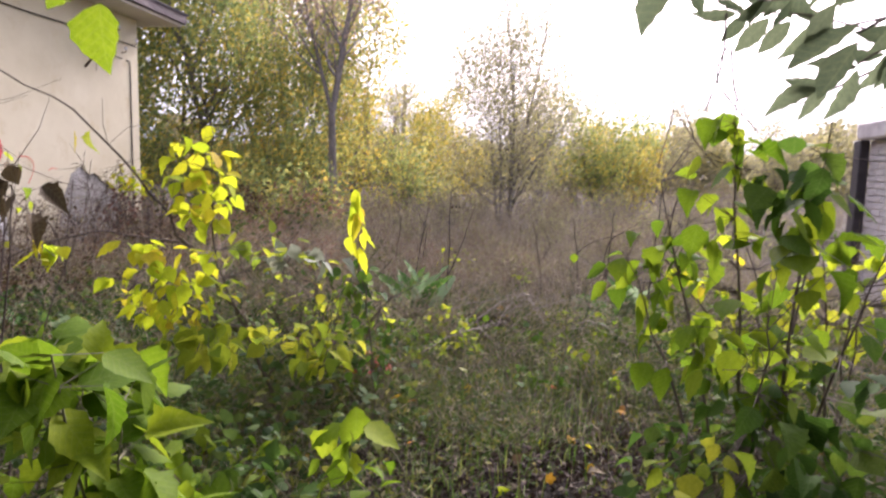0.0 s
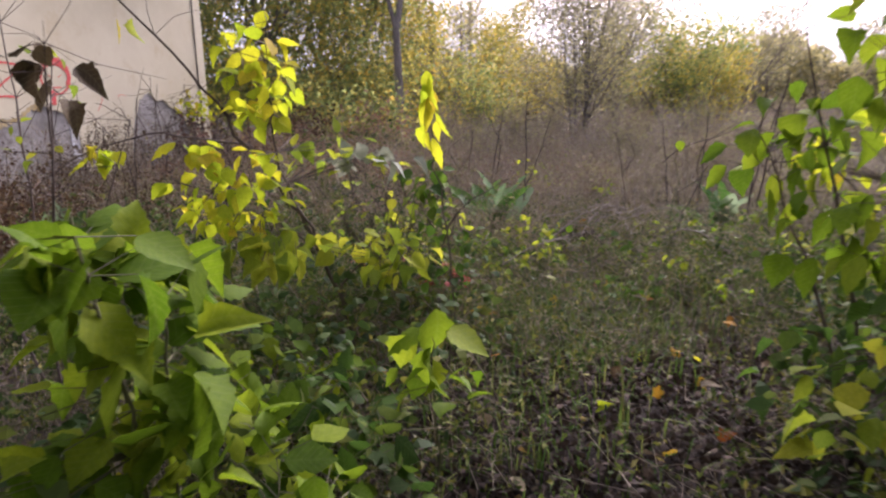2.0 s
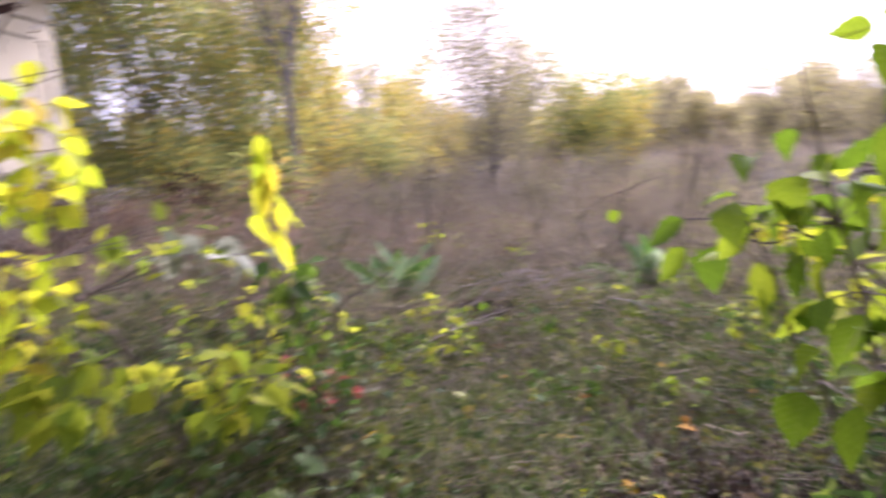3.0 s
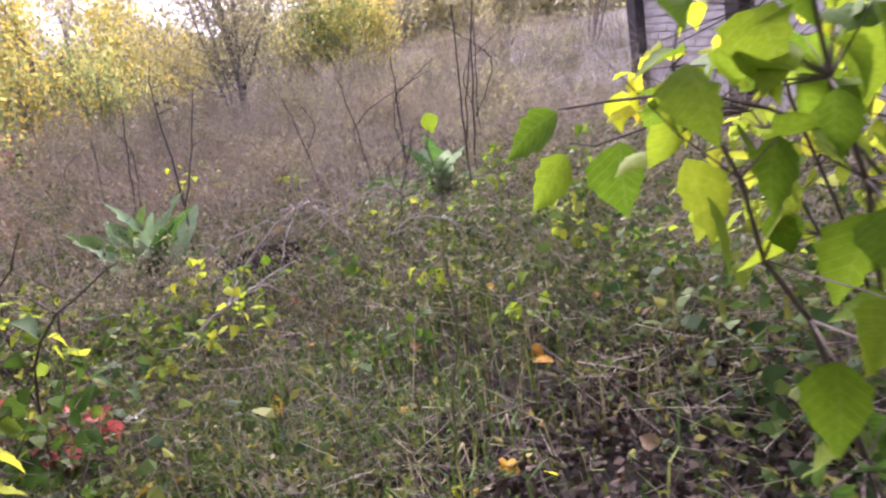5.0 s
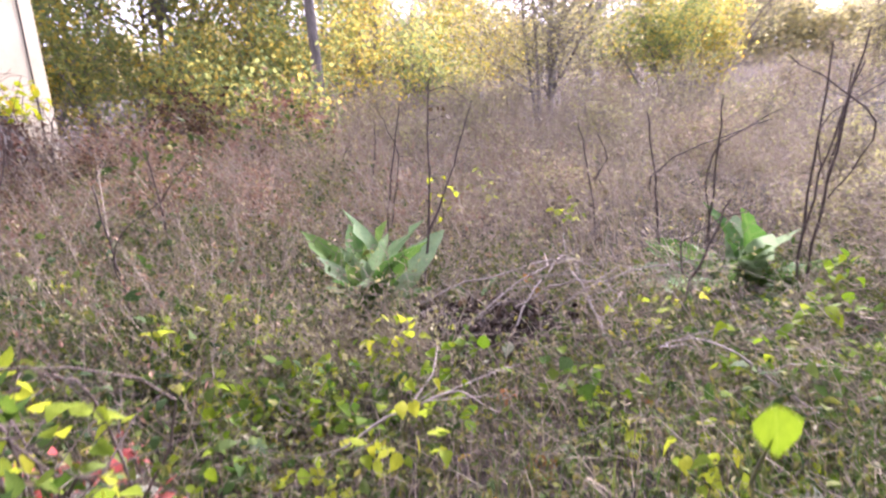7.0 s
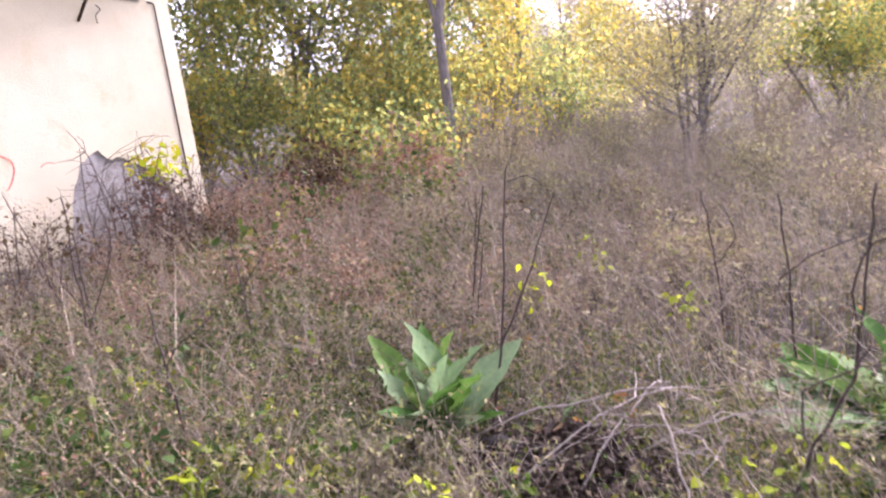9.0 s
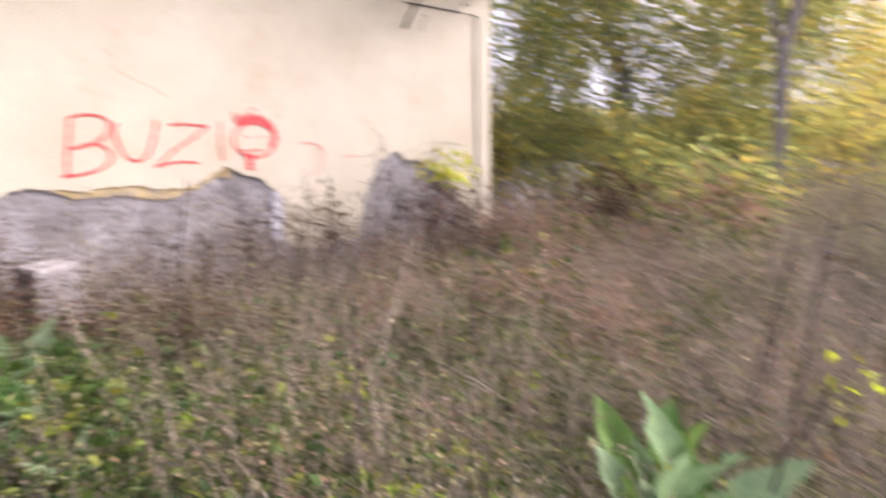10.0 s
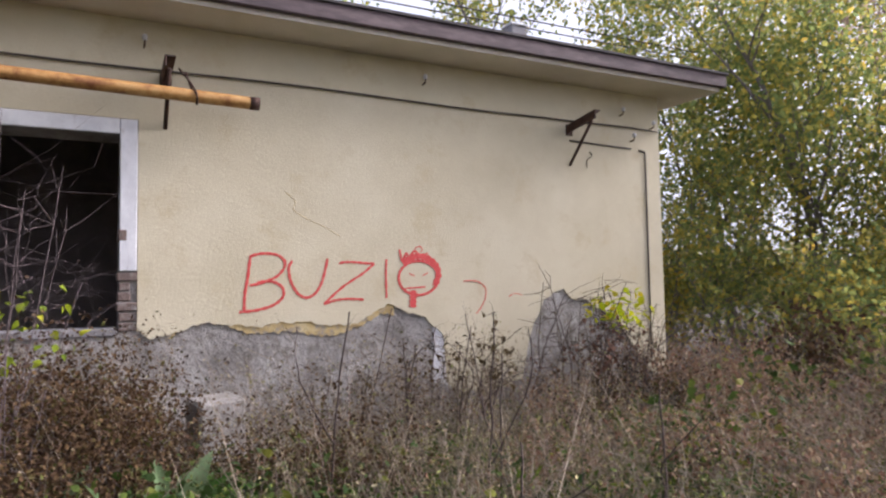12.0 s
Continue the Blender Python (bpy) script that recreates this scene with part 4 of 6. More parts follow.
# limewashed yard wall with dark posts
yard = tagged(empty("yard_wall", 10.02, -1.6, 0), "limewashed brick yard wall with dark posts", "wall", kind="structure")
yard.rotation_euler = (0, 0, math.atan2(-3.63, -0.336))
bx = 0.0
one_brick = box(-0.118, 0.118, -0.012, 0.012, -0.032, 0.032, 0.006)
brick_mesh = bpy.data.meshes.new("brick")
one_brick.to_mesh(brick_mesh)
one_brick.free()
brick_mesh.materials.append(M["limewash"])
ry = random.Random(9)
for k in range(3):
    part("panel", box(bx + 0.02, bx + 1.73, -0.06, 0.06, -0.1, 1.93, 0.015), M["limewash"], yard)
    part("post", box(bx - 0.10, bx + 0.10, -0.19, -0.085, -0.1, 1.93, 0.01), M["tar"], yard, "dark tarred post")
    part("coping", box(bx, bx + 1.745, -0.21, 0.10, 1.934, 2.13, 0.02), M["limewash"], yard)
    for row in range(18 if k < 2 else 0):
        for col in range(7):
            b = new("brick", brick_mesh)
            b.parent = yard
            b.matrix_basis = pose(bx + 0.15 + 0.245 * col + (0.06 if row % 2 else -0.01), -0.066 - ry.uniform(0, 0.006), 0.50 + 0.076 * row, ry.uniform(-1, 1), 0, ry.uniform(-1.5, 1.5))
    bx += 1.75
tagged(part("utility_pole", tube([(1.15, 18.7, -0.2), (1.17, 18.7, 2.5), (1.15, 18.7, 5.0)], [0.085, 0.075, 0.06], 8), M["bark"]), "bare weathered wooden pole in the field", "pole")


# ---------------------------------------------------------------- plants built leaf by leaf
def leaf_mesh(name, mat, widths, fold=0.12, droop=0.15, wave=0.0, base=0.0, skew=0.0):
    """A leaf one unit long along y: half widths at even steps, folded on its midrib and bent down."""
    n = len(widths) - 1
    bm = bmesh.new()
    mid, left, right = [], [], []
    for k, w in enumerate(widths):
        u = k / n
        z = -droop * u * u
        bow = skew * math.sin(3.1416 * u)
        mid.append(bm.verts.new((bow, u, z)))
        e = z + fold * w + wave * math.sin(k * 2.4) * w
        left.append(bm.verts.new((bow - w * (1 - skew), u - base * w, e)) if w else mid[-1])
        right.append(bm.verts.new((bow + w * (1 + skew), u - base * w, e - 2 * wave * math.sin(k * 2.4) * w * 0.6)) if w else mid[-1])
    for k in range(n):
        for s in (left, right):
            loop = [mid[k], mid[k + 1], s[k + 1], s[k]]
            loop = [v for j, v in enumerate(loop) if v not in loop[:j]]
            if len(loop) > 2:
                bm.faces.new(loop).smooth = True
    bmesh.ops.recalc_face_normals(bm, faces=bm.faces)
    me = bpy.data.meshes.new(name)
    bm.to_mesh(me)
    bm.free()
    me.materials.append(mat)
    return me


def lobed_mesh(name, mat):
    """A maple-like leaf with five lobes."""
    bm = bmesh.new()
    rim = []
    for k in range(21):
        a = radians(-125 + 250 * k / 20)
        r = 0.30 + 0.26 * abs(math.cos(2.5 * (a)))
        rim.append(bm.verts.new((r * math.sin(a), 0.42 + r * math.cos(a), 0.08 * math.sin(3 * a) - 0.1 * r)))
    c, s = bm.verts.new((0, 0.42, 0.03)), bm.verts.new((0, 0.12, 0))
    for a, b in zip(rim, rim[1:]):
        bm.faces.new((c, b, a))
    bm.faces.new((c, rim[0], s))
    bm.faces.new((c, s, rim[-1]))
    me = bpy.data.meshes.new(name)
    bm.to_mesh(me)
    bm.free()
    me.materials.append(mat)
    return me


M["leaf_green"] = leaf_material("bright_green_leaf", [(0.0, (0.08, 0.155, 0.005)), (0.5, (0.145, 0.235, 0.007)), (1.0, (0.25, 0.32, 0.010))], True, 0.52, 0.6)
M["leaf_deep"] = leaf_material("deep_green_leaf", [(0.0, (0.035, 0.08, 0.012)), (0.6, (0.07, 0.14, 0.014)), (1.0, (0.14, 0.20, 0.02))], True, 0.48, 0.6)
M["leaf_yellow"] = leaf_material("bright_yellow_leaf", [(0.0, (0.34, 0.45, 0.010)), (0.4, (0.46, 0.53, 0.012)), (0.85, (0.56, 0.55, 0.015)), (1.0, (0.60, 0.46, 0.03))], True, 0.6, 0.6)
M["leaf_lime"] = leaf_material("yellow_green_leaf", [(0.0, (0.16, 0.24, 0.02)), (0.5, (0.29, 0.37, 0.02)), (1.0, (0.45, 0.46, 0.03))], True, 0.55, 0.6)
M["leaf_dull"] = leaf_material("dull_grey_green_leaf", [(0.0, (0.07, 0.095, 0.055)), (1.0, (0.13, 0.16, 0.095))], True, 0.5, 0.6)
M["leaf_dark"] = leaf_material("withered_dark_leaf", [(0.0, (0.05, 0.035, 0.02)), (1.0, (0.12, 0.085, 0.04))], True, 0.25, 0.7)
M["leaf_pale"] = leaf_material("pale_leaf_underside", [(0.0, (0.22, 0.25, 0.19)), (1.0, (0.36, 0.38, 0.31))], True, 0.3, 0.6)
M["leaf_orange"] = leaf_material("orange_fallen_leaf", [(0.0, (0.34, 0.10, 0.02)), (0.4, (0.45, 0.22, 0.02)), (1.0, (0.50, 0.35, 0.02))], True, 0.3, 0.55)
M["leaf_brown"] = leaf_material("tan_fallen_leaf", [(0.0, (0.14, 0.085, 0.05)), (0.6, (0.20, 0.14, 0.085)), (1.0, (0.28, 0.23, 0.17))], True, 0.25, 0.7)
M["leaf_pink"] = leaf_material("pink_red_leaf", [(0.0, (0.36, 0.05, 0.05)), (1.0, (0.50, 0.16, 0.14))], True, 0.35, 0.55)
M["dock"] = leaf_material("glossy_dock_leaf", [(0.0, (0.05, 0.13, 0.025)), (0.6, (0.085, 0.185, 0.03)), (1.0, (0.14, 0.23, 0.055))], True, 0.4, 0.5)
# pale dock leaves: underside tone, with the sky's sheen put into the colour
M["dock_pale"] = leaf_material("pale_dock_underside_sheen", [(0.0, (0.16, 0.26, 0.12)), (1.0, (0.30, 0.40, 0.24))], True, 0.4, 0.6)
M["leaf_rust"] = leaf_material("rusty_brown_leaf", [(0.0, (0.10, 0.05, 0.04)), (1.0, (0.24, 0.13, 0.10))], True, 0.3, 0.7)
# near-black wood: the shadow of the hollow put into its colour
M["log_shadow"] = surface("shadow_black_wood", [(0.3, (0.008, 0.006, 0.005)), (0.7, (0.03, 0.022, 0.018))], 12, 0.95, 0.9, 50, dist=0.02)
M["dark_twig"] = surface("dark_dead_stalk", [(0.3, (0.035, 0.024, 0.02)), (0.7, (0.085, 0.06, 0.05))], 30, 0.9, 0.3, 90)
M["pale_twig"] = surface("bare_grey_twig", [(0.3, (0.08, 0.06, 0.06)), (0.7, (0.16, 0.125, 0.125))], 30, 0.9, 0.2, 90)
M["grey_branch"] = surface("bleached_dead_branch", [(0.3, (0.20, 0.165, 0.145)), (0.7, (0.36, 0.31, 0.27))], 30, 0.9, 0.3, 90)
M["green_stem"] = surface("green_brown_stem", [(0.3, (0.07, 0.075, 0.03)), (0.7, (0.13, 0.12, 0.05))], 25, 0.8, 0.2, 90)

OVATE = [0.0, 0.27, 0.38, 0.39, 0.34, 0.24, 0.11, 0.0]
LANCE = [0.0, 0.10, 0.16, 0.19, 0.18, 0.14, 0.07, 0.0]
DOCK = [0.012, 0.018, 0.03, 0.085, 0.125, 0.15, 0.155, 0.165, 0.15, 0.145, 0.11, 0.07, 0.0]


def kinds(mat, shape=OVATE):
    n = 10
    u = np.linspace(0, len(shape) - 1, n + 1)
    full = np.interp(u, np.arange(len(shape)), shape)
    w = lambda f, tooth: [float(v) * f * (1 + (tooth if k % 2 else -tooth)) for k, v in enumerate(full)]  # noqa: E731
    return [leaf_mesh("leaf", M[mat], w(1.0, 0.06), 0.25, 0.18, skew=0.06), leaf_mesh("leaf", M[mat], w(0.86, 0.09), 0.5, 0.38, 0.1, skew=-0.1), leaf_mesh("leaf", M[mat], w(1.08, 0.05), 0.12, 0.06, 0.06),
            leaf_mesh("leaf", M[mat], w(0.95, 0.08), 0.7, 0.5, 0.14, skew=0.12), leaf_mesh("leaf", M[mat], w(0.8, 0.1), -0.25, 0.3, 0.12, skew=0.08)]


GREEN, DEEP, YELLOW, LIME = kinds("leaf_green"), kinds("leaf_deep"), kinds("leaf_yellow"), kinds("leaf_lime")
DULL, DARK, PALE, PINK, BROWN, RUST = kinds("leaf_dull", LANCE), kinds("leaf_dark"), kinds("leaf_pale"), kinds("leaf_pink"), kinds("leaf_brown"), kinds("leaf_rust")
DOCKS = [leaf_mesh("leaf", M["dock"], DOCK, 0.55, 0.3, 0.42), leaf_mesh("leaf", M["dock"], [v * 0.8 for v in DOCK], 0.8, 0.55, 0.5), leaf_mesh("leaf", M["dock"], [v * 1.1 for v in DOCK], 0.4, 0.45, 0.5), leaf_mesh("leaf", M["dock_pale"], [v * 0.95 for v in DOCK], 0.5, 0.5, 0.5), leaf_mesh("leaf", M["dock_pale"], [v * 0.7 for v in DOCK], 0.9, 0.15, 0.45), leaf_mesh("leaf", M["dock_pale"], [v * 1.05 for v in DOCK], 0.35, 0.6, 0.55)]
MAPLE = [lobed_mesh("leaf", M["leaf_orange"]), lobed_mesh("leaf", M["leaf_orange"])]
ORANGE = kinds("leaf_orange")
SLIM = kinds("leaf_yellow", [v * 0.6 for v in OVATE])


class Plant:
    """A plant of stems joined into one part and leaves that are parts of their own."""

    def __init__(self, name, x, y, label, category, seed, bark="twig", group=""):
        self.base = np.array([x, y, float(lift(x, y))])
        self.top = tagged(empty(name, *self.base), label, category, group)
        self.wood, self.nodes, self.bark = Soup(), [], bark
        self.r = np.random.default_rng(seed)

    def stem(self, pts, r0, r1, jitter=0.012):
        c = np.array([list(p) for p in curve(pts, 5)]) - self.base
        c[1:-1] += self.r.normal(0, jitter, c[1:-1].shape) * 0.5
        rr = np.linspace(r0, r1, len(c))
        k = np.arange(len(c))
        ring = np.array([(math.cos(a), math.sin(a), 0.0) for a in (0, 1.5708, 3.1416, 4.7124)])
        d = c[-1] - c[0]
        d /= np.linalg.norm(d) + 1e-9
        u = np.cross(d, (0.3, 0.9, 0.1))
        u /= np.linalg.norm(u)
        w = np.cross(d, u)
        v = c[:, None] + rr[:, None, None] * (ring[None, :, :1] * u + ring[None, :, 1:2] * w)
        t = [(4 * i + j, 4 * i + (j + 1) % 4, 4 * i + 4 + (j + 1) % 4) for i in k[:-1] for j in range(4)] + [(4 * i + j, 4 * i + 4 + (j + 1) % 4, 4 * i + 4 + j) for i in k[:-1] for j in range(4)]
        part("stem", tri_mesh("stem", v, t, True), M[self.bark], self.top)
        self.nodes += list(c[1:])
        return self

    def leaf(self, p, way, size, meshes, up=None):
        """One leaf at the world place p, pointing along way."""
        p = np.asarray(p, float) - self.base
        y = Vector(way).normalized()
        z = Vector(up) if up is not None else Vector((self.r.normal(0, 0.35), self.r.normal(0, 0.35), 1.0))
        x = y.cross(z)
        if x.length < 1e-3:
            x = Vector((1, 0, 0))
        x.normalize()
        z = x.cross(y)
        m = Matrix((x, y, z)).transposed().to_4x4()
        ob = new("leaf", meshes[int(self.r.integers(len(meshes)))])
        ob.parent = self.top
        ob.matrix_basis = Matrix.Translation(p) @ m @ Matrix.Diagonal((size, size, size, 1))
        return ob

    def cluster(self, center, radii, n, size, meshes, droop=0.5, twig=0.0016):
        """Leaves in a rounded clump, each on a twig from the nearest stem."""
        nodes = np.array(self.nodes)
        for _ in range(n):
            d = self.r.normal(size=3)
            d *= self.r.random() ** 0.4 / np.linalg.norm(d)
            p = np.array(center) + d * radii
            q = p - self.base
            near = nodes[np.argmin(np.linalg.norm(nodes - q, axis=1) + 0.4 * np.maximum(nodes[:, 2] - q[2], 0))]
            self.wood.sticks(near[None], q[None], twig * 1.4, twig * 0.7)
            way = np.array([d[0], d[1], 0]) * 0.8 + self.r.normal(0, 0.55, 3) + [0, 0, -droop]
            self.leaf(p, way, size * self.r.uniform(0.65, 1.25), meshes)
        return self

    def sprout(self, n, reach, r=0.0018):
        """Bare side twigs from the stems."""
        nodes = np.array(self.nodes)
        a = nodes[self.r.integers(0, len(nodes), n)]
        w = self.r.normal(0, 1, (n, 3)) * [1, 1, 0.6] + [0, 0, 0.4]
        w /= np.linalg.norm(w, axis=1, keepdims=True)
        m = a + w * reach * self.r.uniform(0.3, 0.6, (n, 1))
        b = m + (w + self.r.normal(0, 0.3, (n, 3))) * reach * self.r.uniform(0.2, 0.6, (n, 1))
        self.wood.sticks(a, m, r, r * 0.75)
        self.wood.sticks(m, b, r * 0.75, r * 0.35)
        self.nodes += list(m) + list(b)
        return self

    def done(self):
        if self.wood.n:
            tagged(part("twig_tangle", self.wood.mesh("twig_tangle"), M[self.bark], self.top), kind="stuff")
        return self.top


# yellow shrub beside the trodden line
p = Plant("yellow_shrub", 4.55, -6.5, "young shrub with bright yellow autumn leaves", "shrub", 101)
p.stem([(4.55, -6.5, -0.05), (4.47, -6.6, 0.4), (4.36, -6.7, 0.72), (4.2, -6.86, 1.05), (4.02, -7.0, 1.4), (3.75, -7.2, 1.75), (3.3, -7.4, 1.95)], 0.016, 0.003)
p.stem([(4.42, -6.65, 0.6), (4.33, -6.8, 0.95), (4.33, -6.88, 1.3), (4.36, -6.9, 1.6)], 0.008, 0.003)
p.stem([(4.42, -6.65, 0.55), (4.2, -6.95, 0.8), (3.95, -7.1, 0.95)], 0.007, 0.003)
p.stem([(4.22, -6.84, 1.05), (3.95, -7.0, 1.12), (3.62, -7.08, 1.08), (3.3, -7.15, 0.9)], 0.006, 0.002)
p.stem([(4.5, -6.55, 0.3), (4.7, -6.75, 0.5), (4.95, -6.85, 0.6)], 0.007, 0.003)
p.cluster((4.30, -6.90, 1.40), (0.16, 0.14, 0.28), 64, 0.088, YELLOW, 0.7)
p.cluster((4.19, -7.0, 0.87), (0.32, 0.24, 0.2), 105, 0.085, YELLOW, 0.7)
p.cluster((4.04, -7.04, 1.08), (0.10, 0.08, 0.08), 9, 0.11, YELLOW, 0.8)
p.cluster((3.62, -7.09, 1.05), (0.10, 0.06, 0.06), 8, 0.12, YELLOW, 1.0)
p.cluster((4.36, -6.95, 0.62), (0.26, 0.2, 0.10), 41, 0.12, LIME, 0.6)
p.cluster((4.85, -6.85, 0.58), (0.26, 0.2, 0.12), 64, 0.09, LIME, 0.5)
p.cluster((4.45, -6.6, 1.0), (0.3, 0.2, 0.12), 25, 0.09, LIME, 0.4)
for dx in (-0.035, 0.04):
    p.leaf((3.88 + dx, -7.2, 1.6), (0.05, 0, -1), 0.105, YELLOW)
p.sprout(26, 0.28)
p.done()

# hanging yellow spray on a thin stem
p = Plant("yellow_sapling", 5.16, -7.0, "thin sapling with hanging bright yellow leaves", "sapling", 102)
p.stem([(5.16, -7.0, -0.05), (5.18, -7.03, 0.5), (5.13, -7.08, 1.0), (5.10, -7.11, 1.33)], 0.006, 0.002)
for k in range(11):
    p.leaf((5.12 + p.r.normal(0, 0.025), -7.11 + p.r.normal(0, 0.02), 1.37 - 0.026 * k), (p.r.normal(0.1, 0.2), p.r.normal(0, 0.2), -1), 0.115 * p.r.uniform(0.8, 1.15), SLIM, (p.r.normal(0, 0.9), -1, 0.2))
p.done()

# large-leaved green plant close to the start
p = Plant("green_shrub", 4.7, -8.45, "leafy shrub with broad bright green leaves", "shrub", 103, "green_stem")
for q in ((4.76, -8.66, 1.02), (4.62, -8.5, 1.04), (4.85, -8.55, 0.85), (4.5, -8.25, 0.98), (4.9, -8.4, 0.6), (4.4, -8.05, 0.8)):
    p.stem([(4.7, -8.45, -0.05), ((4.7 + q[0]) / 2 + 0.03, (q[1] - 8.45) / 2, q[2] * 0.5), q], 0.007, 0.003)
p.cluster((4.70, -8.58, 0.95), (0.17, 0.14, 0.10), 30, 0.15, GREEN, 0.1)
p.cluster((4.60, -8.38, 0.90), (0.22, 0.2, 0.10), 26, 0.15, GREEN, 0.15)
p.cluster((4.72, -8.5, 0.68), (0.22, 0.2, 0.16), 38, 0.14, GREEN, 0.35)
p.cluster((4.45, -8.1, 0.72), (0.22, 0.2, 0.14), 26, 0.13, GREEN, 0.2)
p.cluster((4.85, -8.5, 0.5), (0.22, 0.2, 0.14), 38, 0.12, GREEN, 0.3)
p.cluster((4.6, -8.72, 0.46), (0.2, 0.16, 0.16), 36, 0.12, GREEN, 0.3)
p.done()

p = Plant("green_seedling", 5.3, -7.9, "low seedling with four broad light green leaves", "seedling", 104, "green_stem")
p.stem([(5.3, -7.9, -0.05), (5.29, -7.9, 0.35), (5.29, -7.92, 0.58)], 0.005, 0.002)
for q, w, z in (((5.30, -7.9, 0.66), (0.1, -0.2, -1), 0.15), ((5.27, -7.92, 0.60), (-1, -0.3, -0.4), 0.14), ((5.33, -7.9, 0.60), (1, -0.2, -0.35), 0.15), ((5.29, -7.93, 0.55), (0.0, -0.4, -1), 0.15), ((5.24, -7.9, 0.57), (-0.6, -0.2, -1), 0.13)):
    p.leaf(q, w, z, GREEN)
p.cluster((5.28, -7.88, 0.42), (0.14, 0.1, 0.1), 12, 0.09, GREEN, 0.4)
p.done()

# low green herbs under it
for k, (x, y, z) in enumerate([(5.02, -8.45, 0.5), (4.9, -8.2, 0.46), (5.08, -8.1, 0.42), (4.7, -7.95, 0.42), (4.5, -7.75, 0.4), (4.95, -7.85, 0.38), (4.75, -7.5, 0.34), (4.5, -7.35, 0.34), (5.15, -8.3, 0.34)]):
    p = Plant("green_herb", x, y, "low herb with soft green leaves among litter", "herb", 110 + k, "green_stem", "herbs by the line walked")
    for j in range(5):
        p.stem([(x, y, -0.03), (x + p.r.normal(0, 0.06), y + p.r.normal(0, 0.06), z * 0.5), (x + p.r.normal(0, 0.14), y + p.r.normal(0, 0.12), z * p.r.uniform(0.7, 1.05))], 0.004, 0.0015)
    p.cluster((x, y, z * 0.75), (0.2, 0.17, z * 0.38), 26, 0.11 if k < 3 else 0.085, (GREEN, GREEN, DEEP)[k % 3], 0.25)
    p.done()

# green shrub on the other side
p = Plant("green_thicket", 6.75, -7.55, "tall shrub with green and yellowing leaves", "shrub", 105, "twig")
for q in ((6.55, -7.65, 1.75), (6.35, -7.5, 1.45), (6.8, -7.8, 1.65), (6.95, -7.4, 1.5), (6.25, -7.45, 1.15), (6.6, -7.95, 1.0), (7.05, -7.75, 1.3)):
    p.stem([(6.75 + 0.5 * (q[0] - 6.75) * 0.3, -7.55, -0.05), (0.6 * q[0] + 0.4 * 6.75, 0.5 * q[1] + 0.5 * -7.55, q[2] * 0.55), q], 0.008, 0.002)
p.cluster((6.50, -7.66, 1.46), (0.13, 0.14, 0.26), 34, 0.11, GREEN, 0.6)
p.cluster((6.38, -7.46, 1.12), (0.18, 0.14, 0.2), 40, 0.095, GREEN, 0.6)
p.cluster((6.72, -7.87, 1.28), (0.16, 0.18, 0.22), 32, 0.11, GREEN, 0.6)
p.cluster((6.58, -7.7, 0.88), (0.3, 0.22, 0.24), 66, 0.11, GREEN, 0.6)
p.cluster((6.62, -7.9, 0.62), (0.28, 0.2, 0.2), 32, 0.11, DEEP, 0.6)
p.cluster((6.42, -8.05, 0.5), (0.16, 0.14, 0.2), 32, 0.085, LIME, 0.6)
p.cluster((6.95, -7.7, 0.7), (0.28, 0.24, 0.35), 40, 0.115, DEEP, 0.5)
p.cluster((6.70, -7.8, 1.44), (0.13, 0.13, 0.16), 24, 0.115, DEEP, 0.6)
p.cluster((6.72, -7.75, 0.55), (0.3, 0.2, 0.25), 30, 0.085, DEEP, 0.7)
p.cluster((6.5, -7.6, 0.4), (0.3, 0.2, 0.2), 40, 0.08, DEEP, 0.4)
p.sprout(30, 0.3)
for q, w, z in (((6.27, -7.27, 1.03), (-0.2, -0.3, -0.9), 0.12), ((6.33, -7.35, 1.0), (0.2, -0.3, -0.9), 0.13), ((6.31, -7.42, 0.96), (0.0, -0.4, -0.9), 0.13), ((6.38, -7.4, 1.05), (0.5, -0.2, -0.7), 0.12)):
    p.leaf(q, w, z, GREEN)
p.stem([(6.5, -7.66, 1.5), (6.4, -7.65, 1.62), (6.33, -7.64, 1.75), (6.27, -7.64, 1.9)], 0.0022, 0.0012, 0.0)
p.stem([(6.42, -7.65, 1.6), (6.37, -7.66, 1.72), (6.35, -7.66, 1.86)], 0.002, 0.001, 0.0)
p.stem([(6.31, -7.62, 1.5), (6.35, -7.64, 1.72), (6.34, -7.65, 1.95)], 0.002, 0.001, 0.0)
p.leaf((6.22, -7.17, 1.08), (-0.105, 0.035, -0.045), 0.115, GREEN, (-0.3, -0.6, 0.75))
p.leaf((6.22, -7.185, 1.01), (-0.085, 0.014, -0.07), 0.11, GREEN, (-0.3, -0.6, 0.75))
p.stem([(6.6, -7.5, 0.9), (6.42, -7.34, 1.08), (6.22, -7.17, 1.085)], 0.004, 0.002)
p.stem([(6.42, -7.36, 1.05), (6.32, -7.27, 1.04), (6.22, -7.185, 1.012)], 0.003, 0.0015)
p.done()

